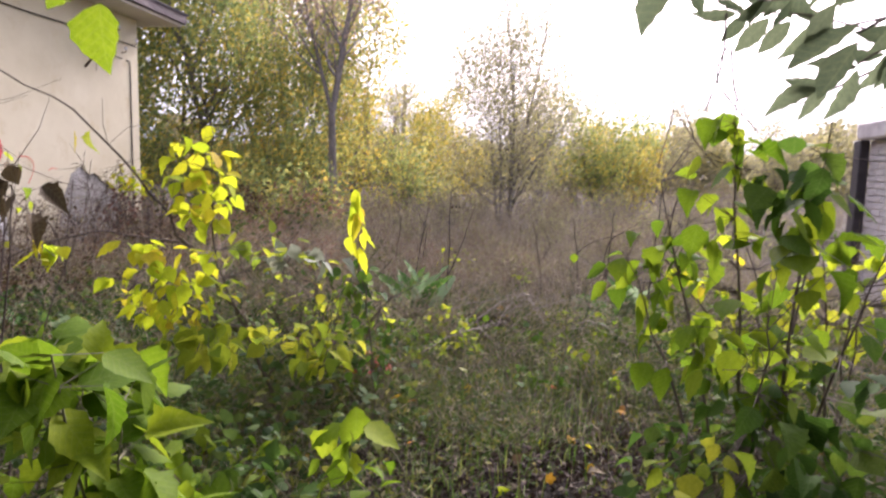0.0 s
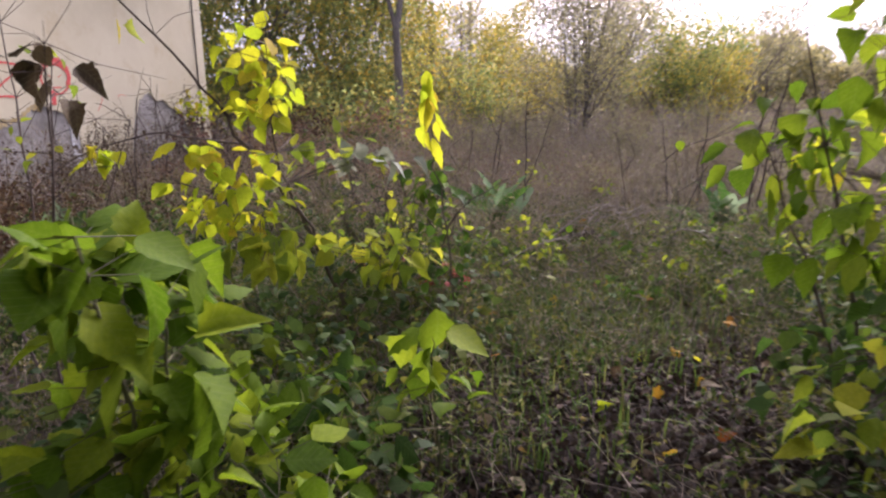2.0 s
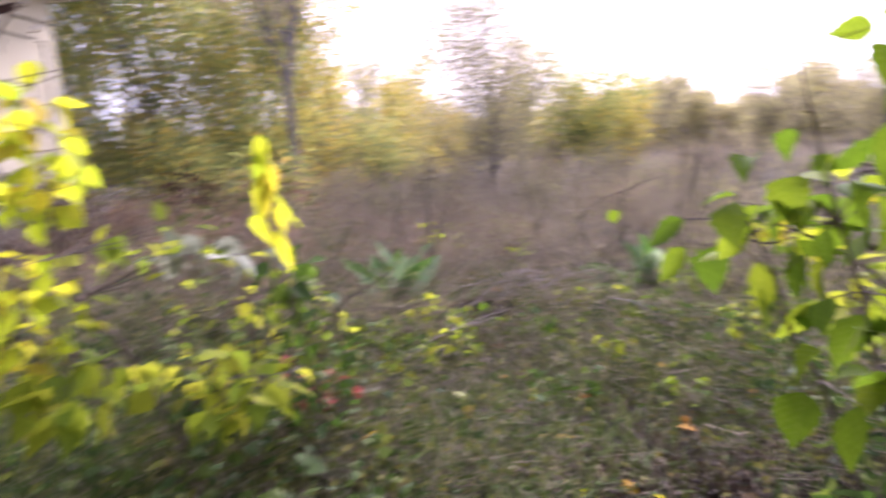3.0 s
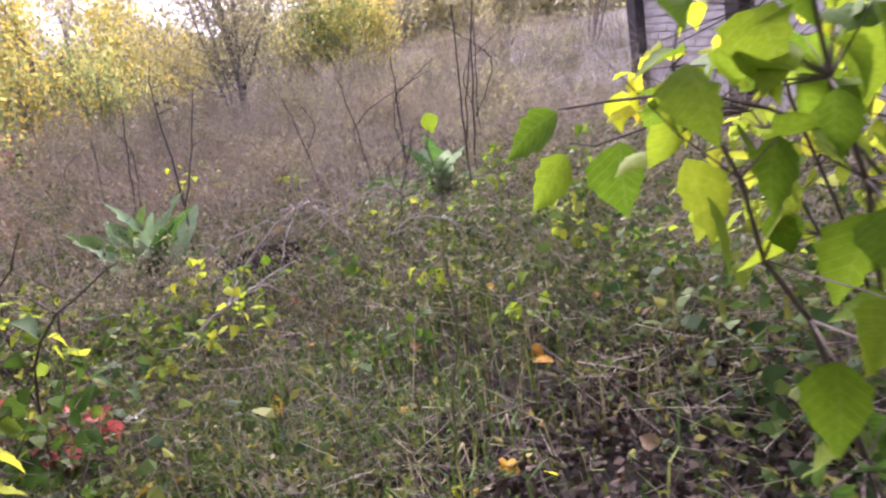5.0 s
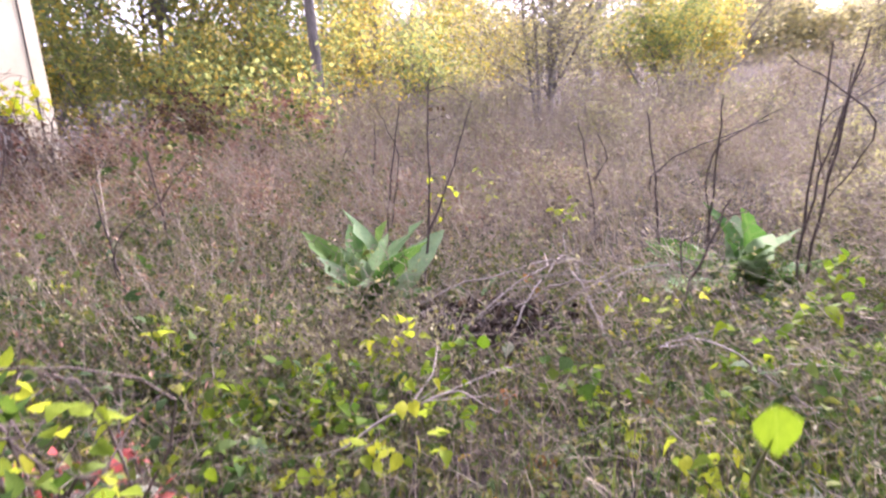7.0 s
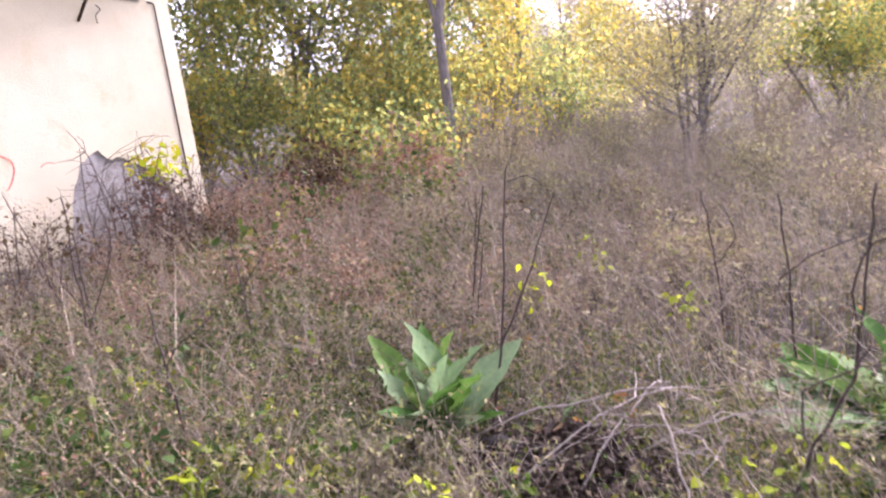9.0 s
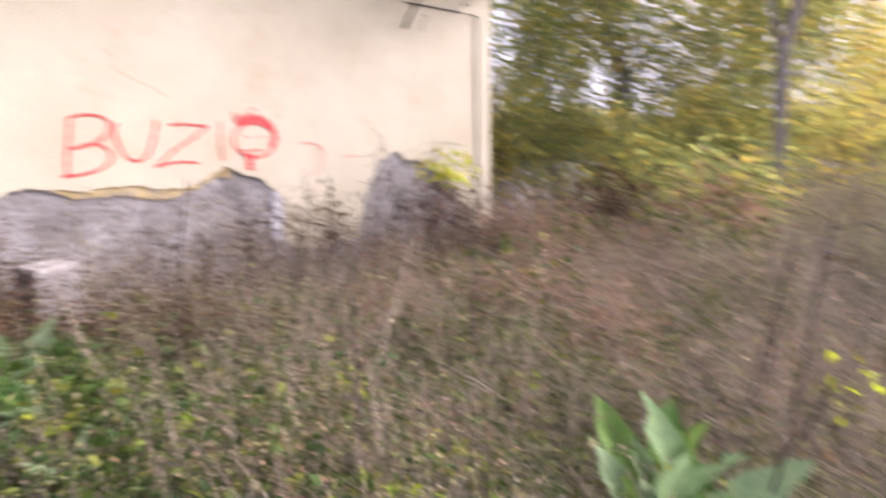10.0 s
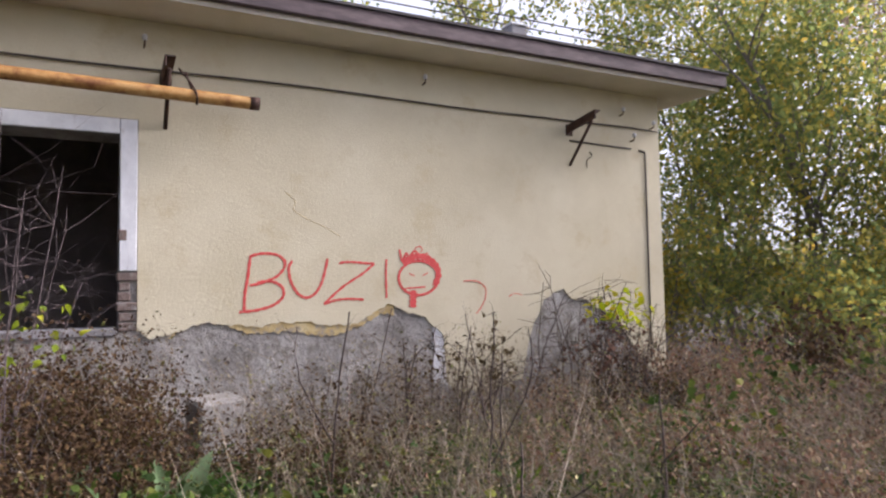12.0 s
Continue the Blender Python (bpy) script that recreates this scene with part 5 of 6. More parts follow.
# yellow shrub behind it
p = Plant("yellow_thicket", 7.3, -6.95, "shrub with small bright yellow leaves", "shrub", 106)
for q in ((6.85, -6.85, 1.25), (7.1, -7.1, 1.4), (7.35, -6.9, 1.3), (6.95, -6.75, 0.9), (7.2, -7.3, 1.05)):
    p.stem([(7.3, -6.95, -0.05), (0.5 * (q[0] + 7.3), 0.5 * (q[1] - 6.95), q[2] * 0.5), q], 0.008, 0.002)
p.cluster((7.15, -6.9, 0.95), (0.28, 0.2, 0.25), 46, 0.065, LIME, 0.9)
p.cluster((7.2, -6.95, 1.05), (0.24, 0.2, 0.25), 12, 0.065, YELLOW, 0.9)
p.cluster((6.75, -6.75, 1.05), (0.16, 0.14, 0.16), 26, 0.08, YELLOW, 0.6)
p.cluster((7.4, -7.2, 1.05), (0.28, 0.2, 0.3), 24, 0.07, YELLOW, 0.9)
p.cluster((7.4, -7.2, 0.95), (0.28, 0.2, 0.3), 30, 0.075, LIME, 0.9)
p.cluster((7.1, -6.75, 0.7), (0.35, 0.25, 0.28), 90, 0.075, LIME, 0.5)
p.sprout(30, 0.3)
p.done()

# boughs reaching in overhead near the start
p = Plant("overhanging_bough", 7.6, -9.0, "ash sapling with grey-green feathered leaves overhead", "sapling", 107)
p.stem([(7.6, -9.0, -0.05), (7.5, -8.98, 1.0), (7.1, -8.95, 1.75), (6.6, -8.92, 1.86), (6.1, -8.92, 1.86)], 0.014, 0.003)
p.stem([(7.2, -8.95, 1.65), (6.7, -8.7, 1.75), (6.38, -8.6, 1.62)], 0.006, 0.002)
p.stem([(7.2, -8.95, 1.7), (6.8, -9.0, 1.78), (6.3, -8.98, 1.70)], 0.005, 0.002)
# drooping leaves, larger at the bough's end
for a, b in (((6.048, -9.007, 1.769), (5.99, -8.955, 1.682)), ((6.056, -9.014, 1.784), (5.956, -8.97, 1.781)), ((6.056, -8.993, 1.788), (6.092, -8.965, 1.72)), ((6.082, -9.005, 1.807), (6.139, -8.984, 1.74)), ((6.258, -9.015, 1.723), (6.237, -8.975, 1.677)),
             ((6.289, -9.022, 1.691), (6.224, -8.962, 1.627)), ((6.292, -9.02, 1.668), (6.264, -8.974, 1.59)), ((6.225, -9.075, 1.793), (6.26, -9.047, 1.714)), ((6.197, -9.065, 1.8), (6.249, -9.049, 1.743)), ((6.33, -9.044, 1.695), (6.312, -9.004, 1.649)), ((6.349, -9.046, 1.653), (6.343, -9.012, 1.596))):
    a, b = np.array(a), np.array(b)
    p.leaf(a, b - a, 1.08 * np.linalg.norm(b - a), DULL, (p.r.normal(0, 0.3), -1, 0.15))
# a leafstalk with paired leaflets
for a, b in (((6.17, -8.982, 1.735), (6.132, -8.944, 1.717)), ((6.182, -8.986, 1.733), (6.151, -8.947, 1.7)), ((6.204, -8.994, 1.733), (6.204, -8.964, 1.691)), ((6.186, -8.988, 1.735), (6.176, -8.972, 1.773)), ((6.21, -8.994, 1.738), (6.206, -8.975, 1.775))):
    a, b = np.array(a), np.array(b)
    p.leaf(a, b - a, 1.05 * np.linalg.norm(b - a), DULL, (p.r.normal(0, 0.2), -1, 0.1))
p.stem([(6.37, -9.05, 1.76), (6.28, -9.02, 1.752), (6.21, -8.995, 1.736), (6.16, -8.978, 1.735)], 0.0028, 0.0016, 0.0)
p.stem([(6.3, -8.95, 1.87), (6.164, -9.0, 1.844), (6.095, -9.0, 1.815), (6.05, -9.0, 1.775)], 0.004, 0.0022, 0.0)
p.stem([(6.44, -9.05, 1.83), (6.36, -9.05, 1.73), (6.29, -9.02, 1.68)], 0.004, 0.002, 0.0)
p.stem([(6.05, -9.0, 1.775), (5.975, -8.94, 1.778), (5.925, -8.92, 1.814)], 0.0025, 0.0014, 0.0)
# feathered leaves: a stalk with paired leaflets and one at its tip
for a, b, n, size in (((6.42, -8.79, 1.73), (6.18, -8.82, 1.752), 5, 0.075), ((6.52, -8.86, 1.74), (6.31, -8.86, 1.62), 4, 0.085), ((6.44, -8.88, 1.83), (6.24, -8.86, 1.80), 4, 0.08)):
    a, b = np.array(a), np.array(b)
    p.stem([a, (a + b) / 2 + [0, 0, 0.012], b], 0.0026, 0.0013, 0.0)
    for k in range(n):
        q = b + (a - b) * (0.08 + 0.8 * k / n)
        for side in (-1, 1):
            w = 0.75 * (b - a) / np.linalg.norm(b - a) + np.array([0.1 * side, 0.2, 0.75 * side - 0.25])
            p.leaf(q, w, size * p.r.uniform(0.8, 1.1), DULL, (p.r.normal(0, 0.25), -1, 0.1))
    p.leaf(b, b - a, size, DULL, (0, -1, 0.1))
# bare stalks hanging below
p.stem([(6.161, -8.823, 1.751), (6.157, -8.831, 1.664), (6.132, -8.84, 1.581)], 0.0022, 0.0012, 0.0)
p.stem([(6.169, -8.826, 1.703), (6.151, -8.834, 1.635), (6.225, -8.831, 1.55)], 0.0022, 0.0012, 0.0)
p.stem([(6.172, -8.826, 1.693), (6.183, -8.831, 1.616), (6.204, -8.831, 1.583)], 0.002, 0.001, 0.0)
p.done()

p = Plant("overhanging_bough", 4.3, -9.0, "sapling with a few green leaves overhead", "sapling", 108)
p.stem([(4.3, -9.0, -0.05), (4.4, -9.03, 1.1), (4.8, -9.1, 1.8), (5.24, -9.17, 1.78)], 0.01, 0.002)
for q, w, z in (((5.225, -9.165, 1.685), (0.02, 0, -1), 0.095), ((5.18, -9.16, 1.735), (-0.5, 0, -0.7), 0.07), ((5.27, -9.16, 1.74), (0.8, 0, -0.5), 0.075), ((5.12, -9.15, 1.78), (0.2, -0.2, -0.7), 0.07)):
    p.leaf(q, w, z, GREEN, (0, -1, 0.1))
p.done()

# unseen ash trees added behind the start to shade the ground there
for k, (x, y, h) in enumerate(((8.8, -11.3, 6.2), (2.8, -11.9, 6.6), (6.2, -12.8, 7.0), (4.6, -12.6, 5.6), (8.0, -12.6, 5.8))):
    tree("shade_tree", x, y, h, 0.10, "deep_cover", 15000, 0.19, "unseen dense green tree added behind the start for shade", 700 + k, limbs=15, first=0.28, spread=0.85, stems=2, group="trees over the start", puff=0.28)

# withered twiggy shrub further left
p = Plant("withered_shrub", 3.7, -7.6, "twiggy shrub with a few withered dark leaves", "shrub", 109)
for q in ((4.1, -7.9, 1.45), (3.6, -7.3, 1.5), (3.3, -7.2, 1.7), (4.0, -7.4, 1.2), (3.2, -7.6, 1.25)):
    p.stem([(3.7, -7.6, -0.05), (0.5 * (q[0] + 3.7), 0.5 * (q[1] - 7.6), q[2] * 0.55), q], 0.008, 0.002)
p.sprout(90, 0.35)
p.cluster((4.08, -7.9, 1.36), (0.12, 0.06, 0.12), 8, 0.10, DARK, 0.8)
p.cluster((3.4, -7.3, 1.2), (0.35, 0.2, 0.35), 22, 0.05, LIME, 0.5)
p.done()

# tangled bramble with pale leaf undersides
p = Plant("bramble", 4.75, -6.1, "tangled brown bramble with pale leaf undersides", "bramble", 120)
for k in range(14):
    a = p.r.uniform(4.3, 5.15)
    p.stem([(4.75 + p.r.normal(0, 0.15), -6.1 + p.r.normal(0, 0.1), -0.05), (a, -6.2 + p.r.normal(0, 0.15), 0.6), (a + p.r.normal(0, 0.2), -6.45 + p.r.normal(0, 0.15), p.r.uniform(0.75, 1.0))], 0.006, 0.002)
p.sprout(110, 0.3)
p.cluster((4.68, -6.6, 0.98), (0.28, 0.08, 0.025), 21, 0.10, PALE, 0.0)
p.cluster((4.75, -6.3, 0.65), (0.4, 0.25, 0.28), 90, 0.06, LIME, 0.3)
p.cluster((4.95, -6.35, 0.45), (0.3, 0.2, 0.25), 60, 0.07, DEEP, 0.3)
p.done()


# dock plants with long upright leaves
def dock(x, y, n, size, label, seed, spread=0.5):
    p = Plant("dock_plant", x, y, label, "dock", seed, "green_stem", "docks in the clearing")
    p.stem([(x, y, -0.03), (x + 0.01, y, 0.05)], 0.012, 0.008)
    for k in range(n):
        a = 6.283 * k / n + p.r.normal(0, 0.25)
        t = p.r.uniform(0.15, 1.0) * spread
        w = (math.cos(a) * t, math.sin(a) * t, 1.0 - 0.5 * t)
        p.leaf((x + 0.04 * math.cos(a), y + 0.04 * math.sin(a), p.base[2] + 0.03), w, size * p.r.uniform(0.5, 1.12), DOCKS, (-w[0] + p.r.normal(0, 0.35), -w[1] + p.r.normal(0, 0.35), 0.6))
    return p.done()


dock(4.98, -4.05, 30, 0.54, "clump of long glossy wavy green dock leaves", 130, 0.5)
dock(5.45, -3.72, 3, 0.26, "small dock with a few low leaves", 131, 1.6)
dock(6.92, -3.45, 32, 0.58, "spreading clump of glossy green dock leaves", 132, 0.95)
dock(4.55, -4.15, 7, 0.3, "small dock with low green leaves", 133, 1.3)
dock(3.0, -5.4, 10, 0.38, "clump of green dock leaves near the house", 134, 1.0)
dock(2.4, -5.0, 9, 0.34, "clump of green dock leaves near the house", 135, 1.0)
dock(3.4, -4.9, 8, 0.3, "clump of green dock leaves near the house", 136, 1.1)

for k, (x, y, z) in enumerate(((2.0, -5.75, 0.42), (2.35, -5.45, 0.36), (1.75, -5.4, 0.4), (2.6, -5.9, 0.36), (1.5, -5.9, 0.42))):
    dock(x, y, 16, z, "clump of upright green dock leaves by the window", 320 + k, 0.7)


# dead forked stalks standing in the field
def dead_stalk(x, y, h, seed, lean=(0.1, 0.0), burrs=0):
    p = Plant("dead_stalk", x, y, "dead brown forked weed stalk", "stalk", seed, "dark_twig", "dead stalks in the field")
    tip = (x + lean[0] * h, y + lean[1] * h, h)
    p.stem([(x, y, -0.03), (x + lean[0] * h * 0.4, y + lean[1] * h * 0.4, h * 0.5), tip], 0.0085, 0.004)
    f = p.r.uniform(0.25, 0.5)
    p.stem([(x + lean[0] * h * f, y + lean[1] * h * f, h * f), (x + lean[0] * h * f + p.r.normal(0.05, 0.1), y + p.r.normal(0, 0.1), h * 0.7), (x + lean[0] * h * f + p.r.normal(0.12, 0.2), y + p.r.normal(0, 0.15), h * 0.93)], 0.006, 0.003)
    p.sprout(10 + burrs, 0.16 * h, 0.0015)
    if burrs:
        p.cluster((tip[0], tip[1], h * 0.82), (0.16, 0.12, h * 0.22), burrs, 0.045, DARK, 0.3)
    return p.done()


for k, (x, y, h, lx, ly, b) in enumerate([(4.82, -3.2, 1.12, 0.12, 0.1, 0), (6.75, -3.35, 1.1, 0.05, 0.0, 0), (6.55, -3.1, 1.0, -0.1, 0.1, 0), (7.05, -3.9, 1.35, 0.06, 0.0, 0), (7.12, -3.8, 1.4, 0.14, 0.0, 0), 
                                          (6.2, -2.4, 0.9, -0.15, 0.1, 0), (4.0, -4.6, 0.9, -0.2, 0.1, 0), (3.6, -3.6, 0.95, -0.15, 0.1, 0), (2.35, -3.75, 1.28, 0.05, 0.0, 26), (2.2, -3.6, 1.0, -0.1, 0.1, 16),
                                          (1.3, -3.1, 1.2, -0.5, 0.1, 6), (0.9, -3.6, 1.05, 0.1, -0.1, 14), (0.7, -3.1, 1.1, 0.1, 0.1, 14), (1.9, -4.6, 1.3, 0.05, 0.1, 0), (6.4, -4.3, 0.7, 0.4, 0.2, 0), (7.6, -2.6, 1.2, 0.1, 0, 0), (0.5, -3.5, 0.95, 0.1, 0.1, 18), (0.6, -3.3, 1.1, -0.05, 0.1, 20), (0.45, -2.95, 0.9, 0.1, 0.0, 18), (0.8, -2.85, 0.85, 0.0, 0.1, 16), (0.5, -3.9, 0.8, 0.1, 0.1, 14), (0.6, -4.3, 0.75, 0.0, 0.2, 12), (0.5, -2.6, 0.75, 0.1, 0.0, 14), (0.7, -2.2, 0.7, 0.1, 0.1, 12), (4.4, -2.0, 0.9, 0.1, 0, 0)]):
    dead_stalk(x, y, h, 140 + k, (lx, ly), b)

p = Plant("dead_stalk", 5.22, -3.95, "tall dead brown stalk forked like a fan", "stalk", 139, "dark_twig", "dead stalks in the field")
p.stem([(5.2, -3.98, -0.03), (5.23, -3.75, 0.55), (5.21, -3.52, 1.06), (5.23, -3.46, 1.28)], 0.009, 0.004)
p.stem([(5.23, -3.8, 0.45), (5.36, -3.62, 0.82), (5.46, -3.48, 1.14)], 0.007, 0.003)
p.stem([(5.22, -3.5, 1.2), (5.33, -3.45, 1.22), (5.42, -3.42, 1.13)], 0.004, 0.002)
p.cluster((5.24, -3.5, 1.05), (0.08, 0.06, 0.16), 9, 0.035, DARK, 0.3)
p.sprout(7, 0.14)
p.done()

# little yellow-leaved seedlings
for k, (x, y, h, n, kk) in enumerate([(5.28, -4.85, 0.42, 20, LIME), (5.5, -5.55, 0.5, 16, LIME), (5.18, -3.0, 0.72, 12, YELLOW), (4.55, -4.75, 0.42, 14, LIME), (3.9, -3.6, 0.4, 10, LIME), (4.2, -4.3, 0.35, 12, LIME), (6.9, -4.7, 0.45, 18, GREEN), (7.3, -5.1, 0.6, 22, GREEN), (6.95, -5.6, 0.5, 20, LIME), (4.9, -6.0, 0.35, 14, LIME), (4.25, -4.7, 0.34, 26, LIME), (4.38, -5.0, 0.36, 26, LIME), (4.65, -5.15, 0.3, 22, LIME), (4.1, -4.3, 0.3, 20, LIME), (4.75, -4.6, 0.28, 18, LIME), (5.0, -5.0, 0.3, 16, LIME), (6.6, -4.9, 0.4, 20, GREEN), (7.1, -4.3, 0.45, 20, GREEN), (6.35, -5.5, 0.3, 16, LIME), (3.3, -4.2, 0.4, 18, LIME), (1.9, -1.9, 0.4, 12, LIME), (6.0, -2.6, 0.4, 14, LIME), (5.3, -1.8, 0.5, 14, LIME)]):
    p = Plant("yellow_seedling", x, y, "small seedling with yellow-green leaves in the weeds", "seedling", 170 + k, "green_stem", "seedlings in the weeds")
    for j in range(3):
        p.stem([(x, y, -0.03), (x + p.r.normal(0, 0.04), y + p.r.normal(0, 0.04), h * 0.5), (x + p.r.normal(0, 0.09), y + p.r.normal(0, 0.08), h)], 0.0035, 0.0012)
    p.cluster((x, y, h * 0.72), (0.12, 0.10, h * 0.38), int(n * 1.2), 0.058, kk, 0.3)
    p.done()

# leafy weeds standing thick among the straw
rw = np.random.default_rng(91)
for k in range(84):
    if k < 34:
        x, y = rw.normal(4.75, 0.35), rw.uniform(-6.3, -4.3)
    elif k < 60:
        x, y = rw.normal(6.85, 0.3), rw.uniform(-6.2, -3.9)
    elif k < 70:
        x, y = rw.uniform(5.2, 6.4), rw.uniform(-6.0, -4.6)
    else:
        x, y = rw.uniform(1.7, 3.8), rw.uniform(-6.2, -3.6)
    h = rw.uniform(0.16, 0.34)
    p = Plant("leafy_weed", x, y, "low weed with soft green and yellowing leaves", "weed", 500 + k, "green_stem", "leafy weeds among the straw")
    for j in range(3):
        p.stem([(x, y, -0.03), (x + p.r.normal(0, 0.05), y + p.r.normal(0, 0.05), h * 0.5), (x + p.r.normal(0, 0.1), y + p.r.normal(0, 0.1), h)], 0.003, 0.0012)
    p.cluster((x, y, h * 0.7), (0.16, 0.15, h * 0.4), 20, 0.055, (DEEP, DEEP, GREEN, LIME, GREEN, DEEP)[k % 6], 0.2)
    p.done()

# creeper turned red and pink
for k, (x, y) in enumerate(((4.72, -5.85), (4.95, -6.0), (4.5, -5.7))):
    p = Plant("red_creeper", x, y, "low creeper with red and pink autumn leaves", "creeper", 195 + k, "twig", "red creepers in the weeds")
    for j in range(4):
        p.stem([(x, y, -0.02), (x + p.r.normal(0, 0.08), y + p.r.normal(0, 0.08), 0.16), (x + p.r.normal(0, 0.16), y + p.r.normal(0, 0.14), 0.27)], 0.003, 0.0012)
    p.cluster((x, y, 0.24), (0.17, 0.16, 0.07), 24, 0.075, PINK, 0.1)
    p.cluster((x, y, 0.2), (0.2, 0.2, 0.08), 12, 0.07, PALE, 0.1)
    p.done()

# leaf on a lone stalk, and the leafy edge opposite
p = Plant("lone_leaf_stalk", 6.02, -6.6, "single light green leaf on a thin stalk", "seedling", 190, "green_stem")
p.stem([(6.02, -6.6, -0.03), (6.10, -6.68, 0.6), (6.12, -6.70, 1.04)], 0.003, 0.0015)
p.leaf((6.12, -6.70, 1.07), (0.1, -0.1, -1), 0.05, GREEN, (0, -1, 0.2))
p.done()
p = Plant("green_shrub", 4.75, -6.75, "leafy green twig cluster beside the yellow shrub", "shrub", 191, "green_stem")
for q in ((5.05, -6.5, 0.95), (4.98, -6.3, 1.02), (4.9, -6.7, 0.8)):
    p.stem([(4.75, -6.75, -0.03), (4.85, -6.65, 0.5), q], 0.005, 0.002)
p.cluster((5.0, -6.5, 0.86), (0.13, 0.16, 0.15), 26, 0.085, DEEP, 0.3)
p.done()

# bare shrub before the window
p = Plant("bare_shrub", 1.5, -6.3, "bare grey-twigged shrub before the window", "shrub", 192, "pale_twig")
for k in range(7):
    q = (1.4 + p.r.normal(0, 0.3), -6.45 + p.r.normal(0, 0.4), p.r.uniform(1.5, 2.5))
    p.stem([(1.5 + p.r.normal(0, 0.08), -6.3 + p.r.normal(0, 0.08), -0.05), (0.5 * (1.5 + q[0]), 0.5 * (q[1] - 6.3), q[2] * 0.5), q], 0.005, 0.0015)
p.sprout(90, 0.6, 0.0013)
p.sprout(130, 0.4, 0.001)
p.cluster((1.45, -6.1, 1.25), (0.25, 0.25, 0.3), 34, 0.055, LIME, 0.3)
p.done()

# brown thicket at the wall foot and reddish bush at the corner
tree("brown_thicket", 0.9, -6.2, 0.95, 0.012, "brown_leaf", 7000, 0.034, "brown withered thicket under the window", 200, limbs=9, first=0.1, spread=1.0, stems=9, puff=0.22)
tree("brown_thicket", 1.35, -5.65, 0.62, 0.012, "brown_leaf", 5000, 0.032, "brown withered thicket under the window", 201, limbs=9, first=0.1, spread=1.0, stems=8, puff=0.2)
tree("brown_thicket", 0.7, -7.2, 1.0, 0.012, "brown_leaf", 5600, 0.034, "brown withered thicket under the window", 202, limbs=9, first=0.1, spread=1.0, stems=8, puff=0.22)
for k, (x, y, h) in enumerate(((1.5, -6.7, 0.8), (1.9, -6.2, 0.55), (1.7, -4.3, 0.42), (2.4, -6.6, 0.6), (0.45, -5.75, 0.95), (0.5, -6.5, 1.05), (0.9, -5.6, 0.7), (1.2, -6.3, 0.8), (0.8, -6.9, 0.95), (1.0, -5.0, 0.34), (1.3, -4.7, 0.36))):
    tree("brown_thicket", x, y, h, 0.012, "brown_leaf", 5000, 0.032, "brown withered thicket under the window", 204 + k, limbs=9, first=0.1, spread=1.0, stems=8, puff=0.2)
for k, (x, y, h, c) in enumerate(((0.75, -1.9, 0.7, "red_leaf"), (1.2, -1.3, 0.75, "brown_leaf"), (0.8, -0.7, 0.95, "red_leaf"), (1.5, -2.4, 0.55, "brown_leaf"), (1.5, -0.4, 0.8, "red_leaf"), (2.3, -1.5, 0.6, "brown_leaf"), (2.0, -3.1, 0.5, "red_leaf"), (3.0, -0.9, 0.6, "brown_leaf"))):
    tree("withered_bush", x, y, h, 0.008, c, 2400, 0.036, "withered russet bush at the foot of the wall", 420 + k, limbs=8, first=0.12, spread=0.95, stems=9, group="withered bushes by the wall", puff=0.11, splay=0.42)
p = Plant("corner_bush", 0.5, -1.25, "dead upright stems with yellow leaves at the wall corner", "bush", 203)
for k in range(60):
    x, y, h = 0.5 + p.r.normal(0, 0.14), -1.25 + p.r.normal(0, 0.38), p.r.uniform(0.5, 1.55)
    p.stem([(x, y, -0.05), (x + p.r.normal(0, 0.05), y + p.r.normal(0, 0.06), h * 0.5), (x + p.r.normal(0, 0.1), y + p.r.normal(0, 0.14), h)], 0.008, 0.003)
p.sprout(500, 0.3, 0.004)
p.cluster((0.5, -1.1, 1.2), (0.2, 0.4, 0.22), 80, 0.085, YELLOW, 0.2)
p.cluster((0.5, -1.25, 0.7), (0.25, 0.55, 0.5), 240, 0.065, RUST, 0.3)
p.done()

# near-black log added beside the dock in place of a hollow's shadow
p = [Vector((5.18 + 0.085 * k, -4.05 + 0.02 * math.sin(k * 1.3), 0.03 + 0.02 * math.sin(k * 0.8))) for k in range(10)]
log = tagged(part("rotten_log", tube(p, [0.065 + 0.02 * math.sin(k * 2.1) for k in range(10)], 12), M["log_shadow"]), "near-black log standing in for a shadowed hollow", "log")

# fallen dead branches
for k, (x, y, a, n) in enumerate([(5.6, -3.95, 0.25, 1.2), (5.85, -4.0, 1.1, 0.8), (5.95, -4.1, -0.6, 0.7), (6.05, -4.25, 1.9, 0.8), (5.75, -4.05, 0.7, 0.9), (6.2, -4.0, 0.1, 0.8), (5.4, -5.4, 0.4, 0.7), (6.6, -5.0, 2.4, 0.8)]):
    p = Plant("fallen_branch", x, y, "dry fallen branch lying in the weeds", "branch", 210 + k, "grey_branch", "fallen branches")
    dx, dy = math.cos(a) * n, math.sin(a) * n
    p.stem([(x - dx / 2, y - dy / 2, 0.05), (x - dx / 5, y - dy / 5, 0.22), (x + dx / 4, y + dy / 4, 0.34), (x + dx / 2, y + dy / 2, 0.24)], 0.007, 0.003)
    p.sprout(9, 0.35, 0.0026)
    p.done()

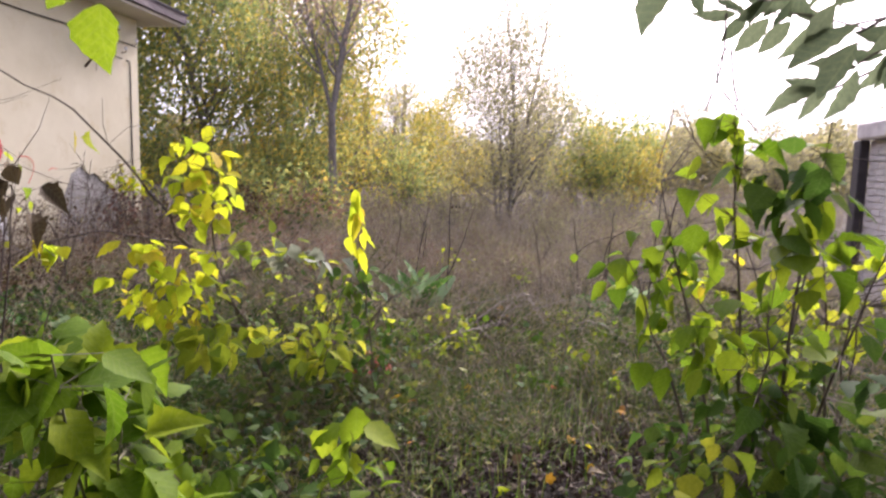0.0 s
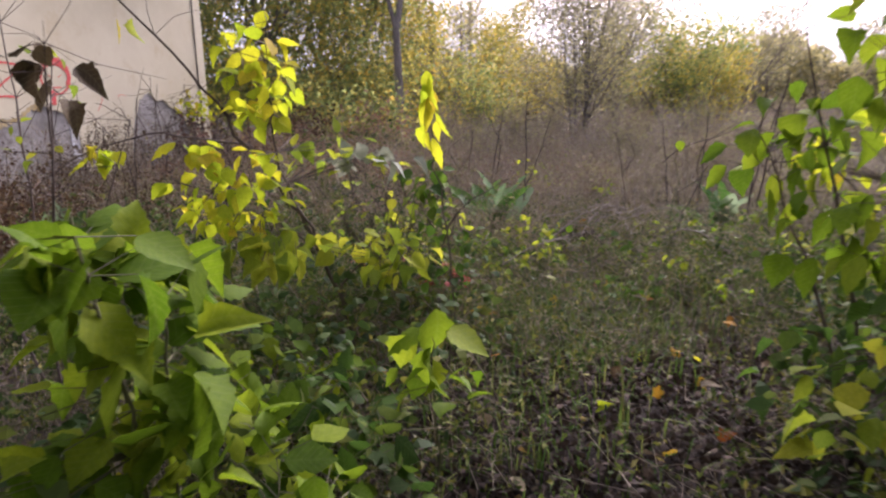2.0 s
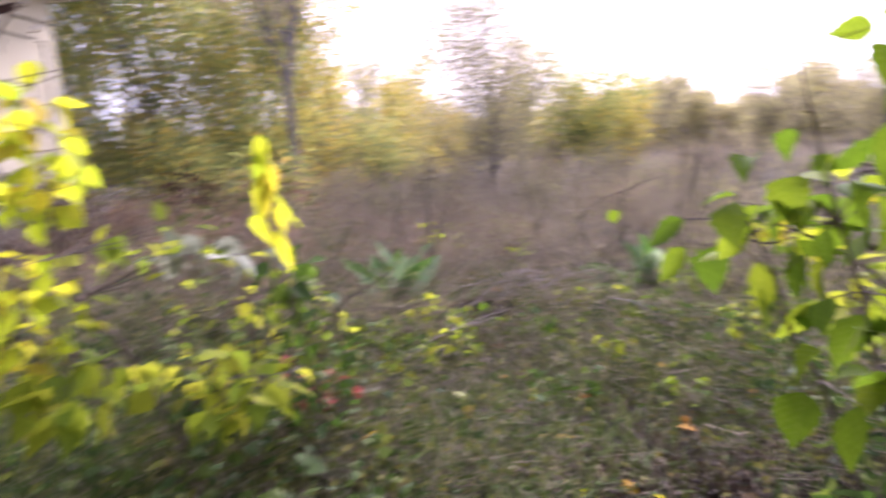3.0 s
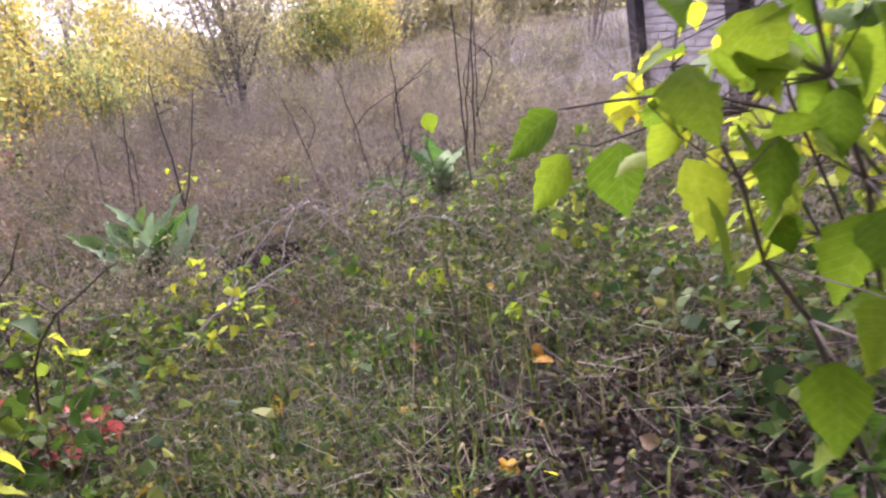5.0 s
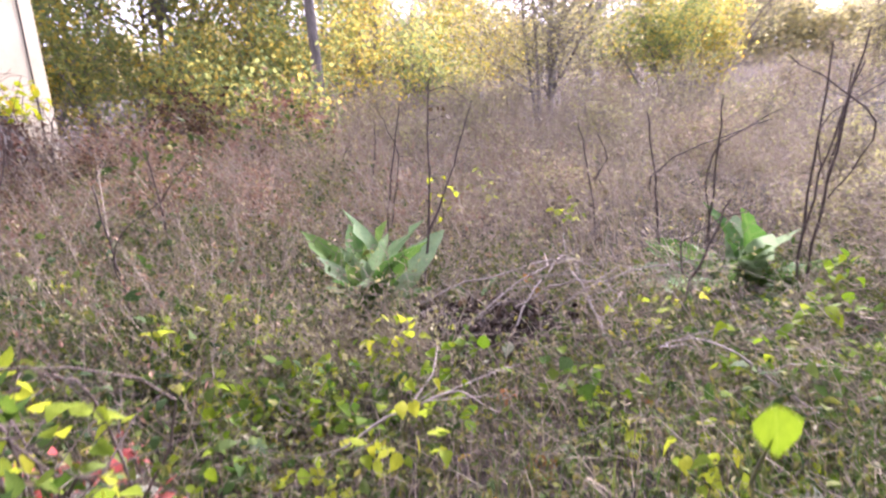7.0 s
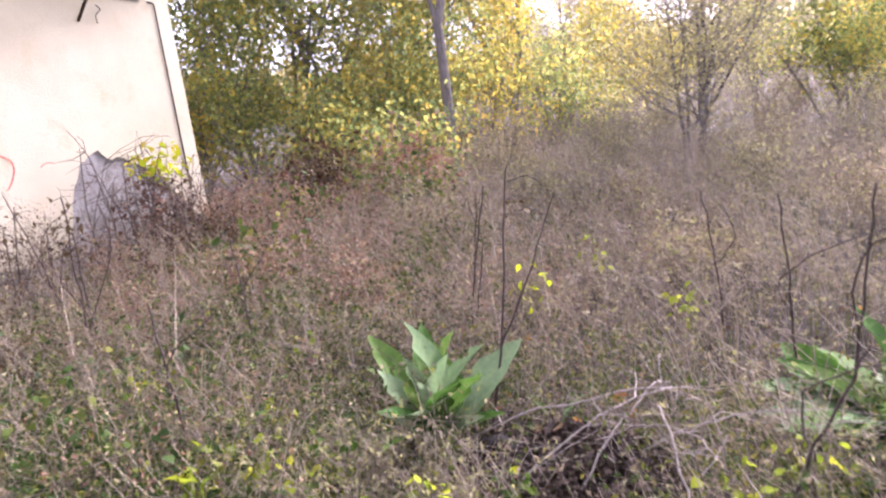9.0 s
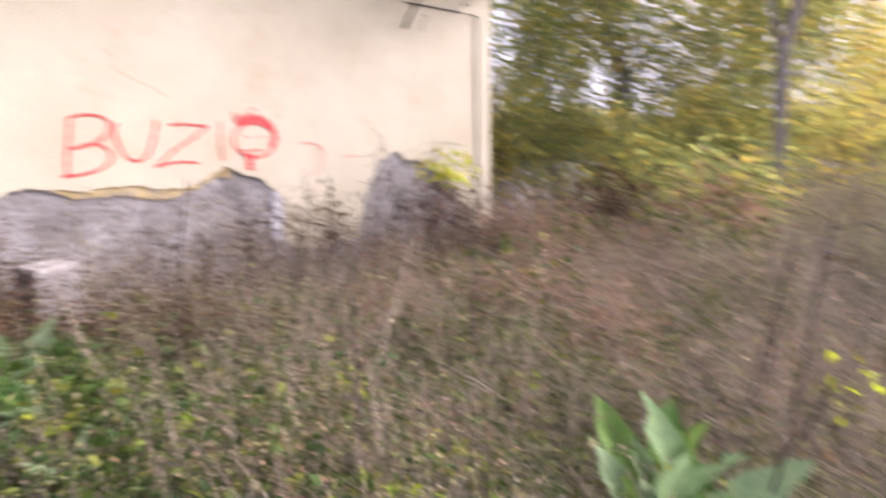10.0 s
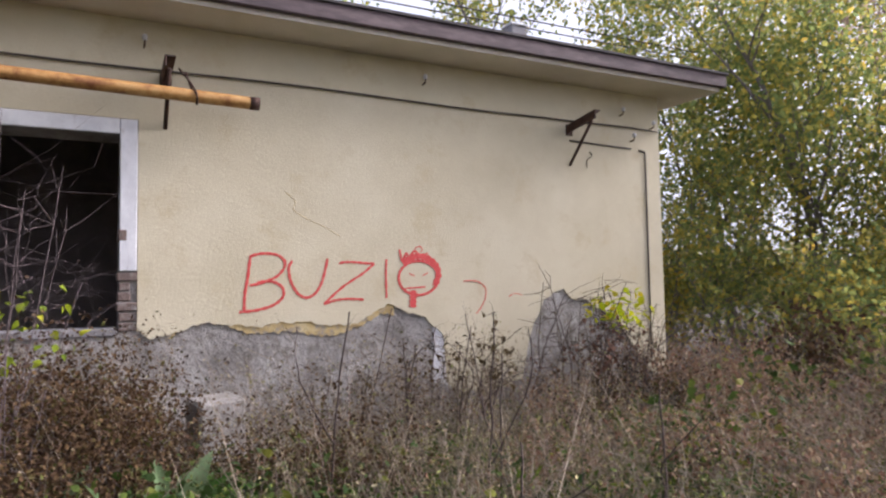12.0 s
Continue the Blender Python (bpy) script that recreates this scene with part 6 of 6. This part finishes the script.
# single fallen leaves along the line walked
rl = np.random.default_rng(77)
spots = [(5.78, -4.75, 0.13, MAPLE), (5.95, -6.2, 0.075, ORANGE), (5.78, -6.0, 0.10, PALE), (5.83, -5.2, 0.12, MAPLE), (5.6, -6.05, 0.08, MAPLE), (6.5, -6.3, 0.075, ORANGE), (6.1, -5.9, 0.07, ORANGE), (5.62, -6.3, 0.075, YELLOW), (5.15, -6.35, 0.075, ORANGE), (5.98, -5.55, 0.06, YELLOW)]
for k in range(230):
    t = rl.random()
    x, y = rl.uniform(4.0, 7.6), rl.uniform(-9.0, -2.2)
    spots.append((x, y, rl.uniform(0.04, 0.075), (BROWN, BROWN, ORANGE, YELLOW, PALE, BROWN, MAPLE)[int(rl.integers(7))]))
for x, y, size, kind in spots:
    ob = new("fallen_leaf", kind[int(rl.integers(len(kind)))])
    ob.parent = ground
    e = Euler((rl.normal(0, 0.6), rl.normal(0, 0.6), rl.uniform(0, 6.28)))
    ob.matrix_basis = Matrix.LocRotScale((x, y, float(lift(x, y)) + rl.uniform(0.05, 0.13)), e, (size, size, size))

# concrete block and a bent dead stem at the wall foot
blk = tagged(part("concrete_block", box(-0.15, 0.15, -0.17, 0.17, 0.0, 0.7, 0.02), M["render_grey"]), "pale grey concrete block standing at the wall foot", "block")
blk.matrix_world = pose(0.6, -5.0, -0.03, 3, 3, 12)
p = Plant("arching_weed", 1.2, -3.1, "dead arching stem in front of the wall", "stalk", 401, "dark_twig")
p.stem([(1.2, -3.2, -0.03), (1.2, -2.95, 0.7), (1.2, -2.7, 0.76), (1.2, -2.4, 0.55)], 0.008, 0.004)
p.sprout(8, 0.15)
p.done()
p = Plant("leaning_stick", 0.7, -4.0, "long dry stick leaning on the wall", "stick", 402, "dark_twig")
p.stem([(0.7, -4.0, 0.0), (0.5, -3.75, 0.62), (0.14, -3.42, 1.26)], 0.008, 0.005)
p.done()

# overhead cables behind the roof
for dz in (0.0, 0.14):
    c = [(-3.0, -40 + 5 * k, 5.72 + dz - 0.9 * (1 - ((k - 8) / 8) ** 2) * 0.25 + 0.02 * k - 0.1) for k in range(17)]
    tagged(part("overhead_cable", tube(c, 0.012, 5), M["wire"]), "thin overhead cable crossing the sky", "cable", "overhead cables")
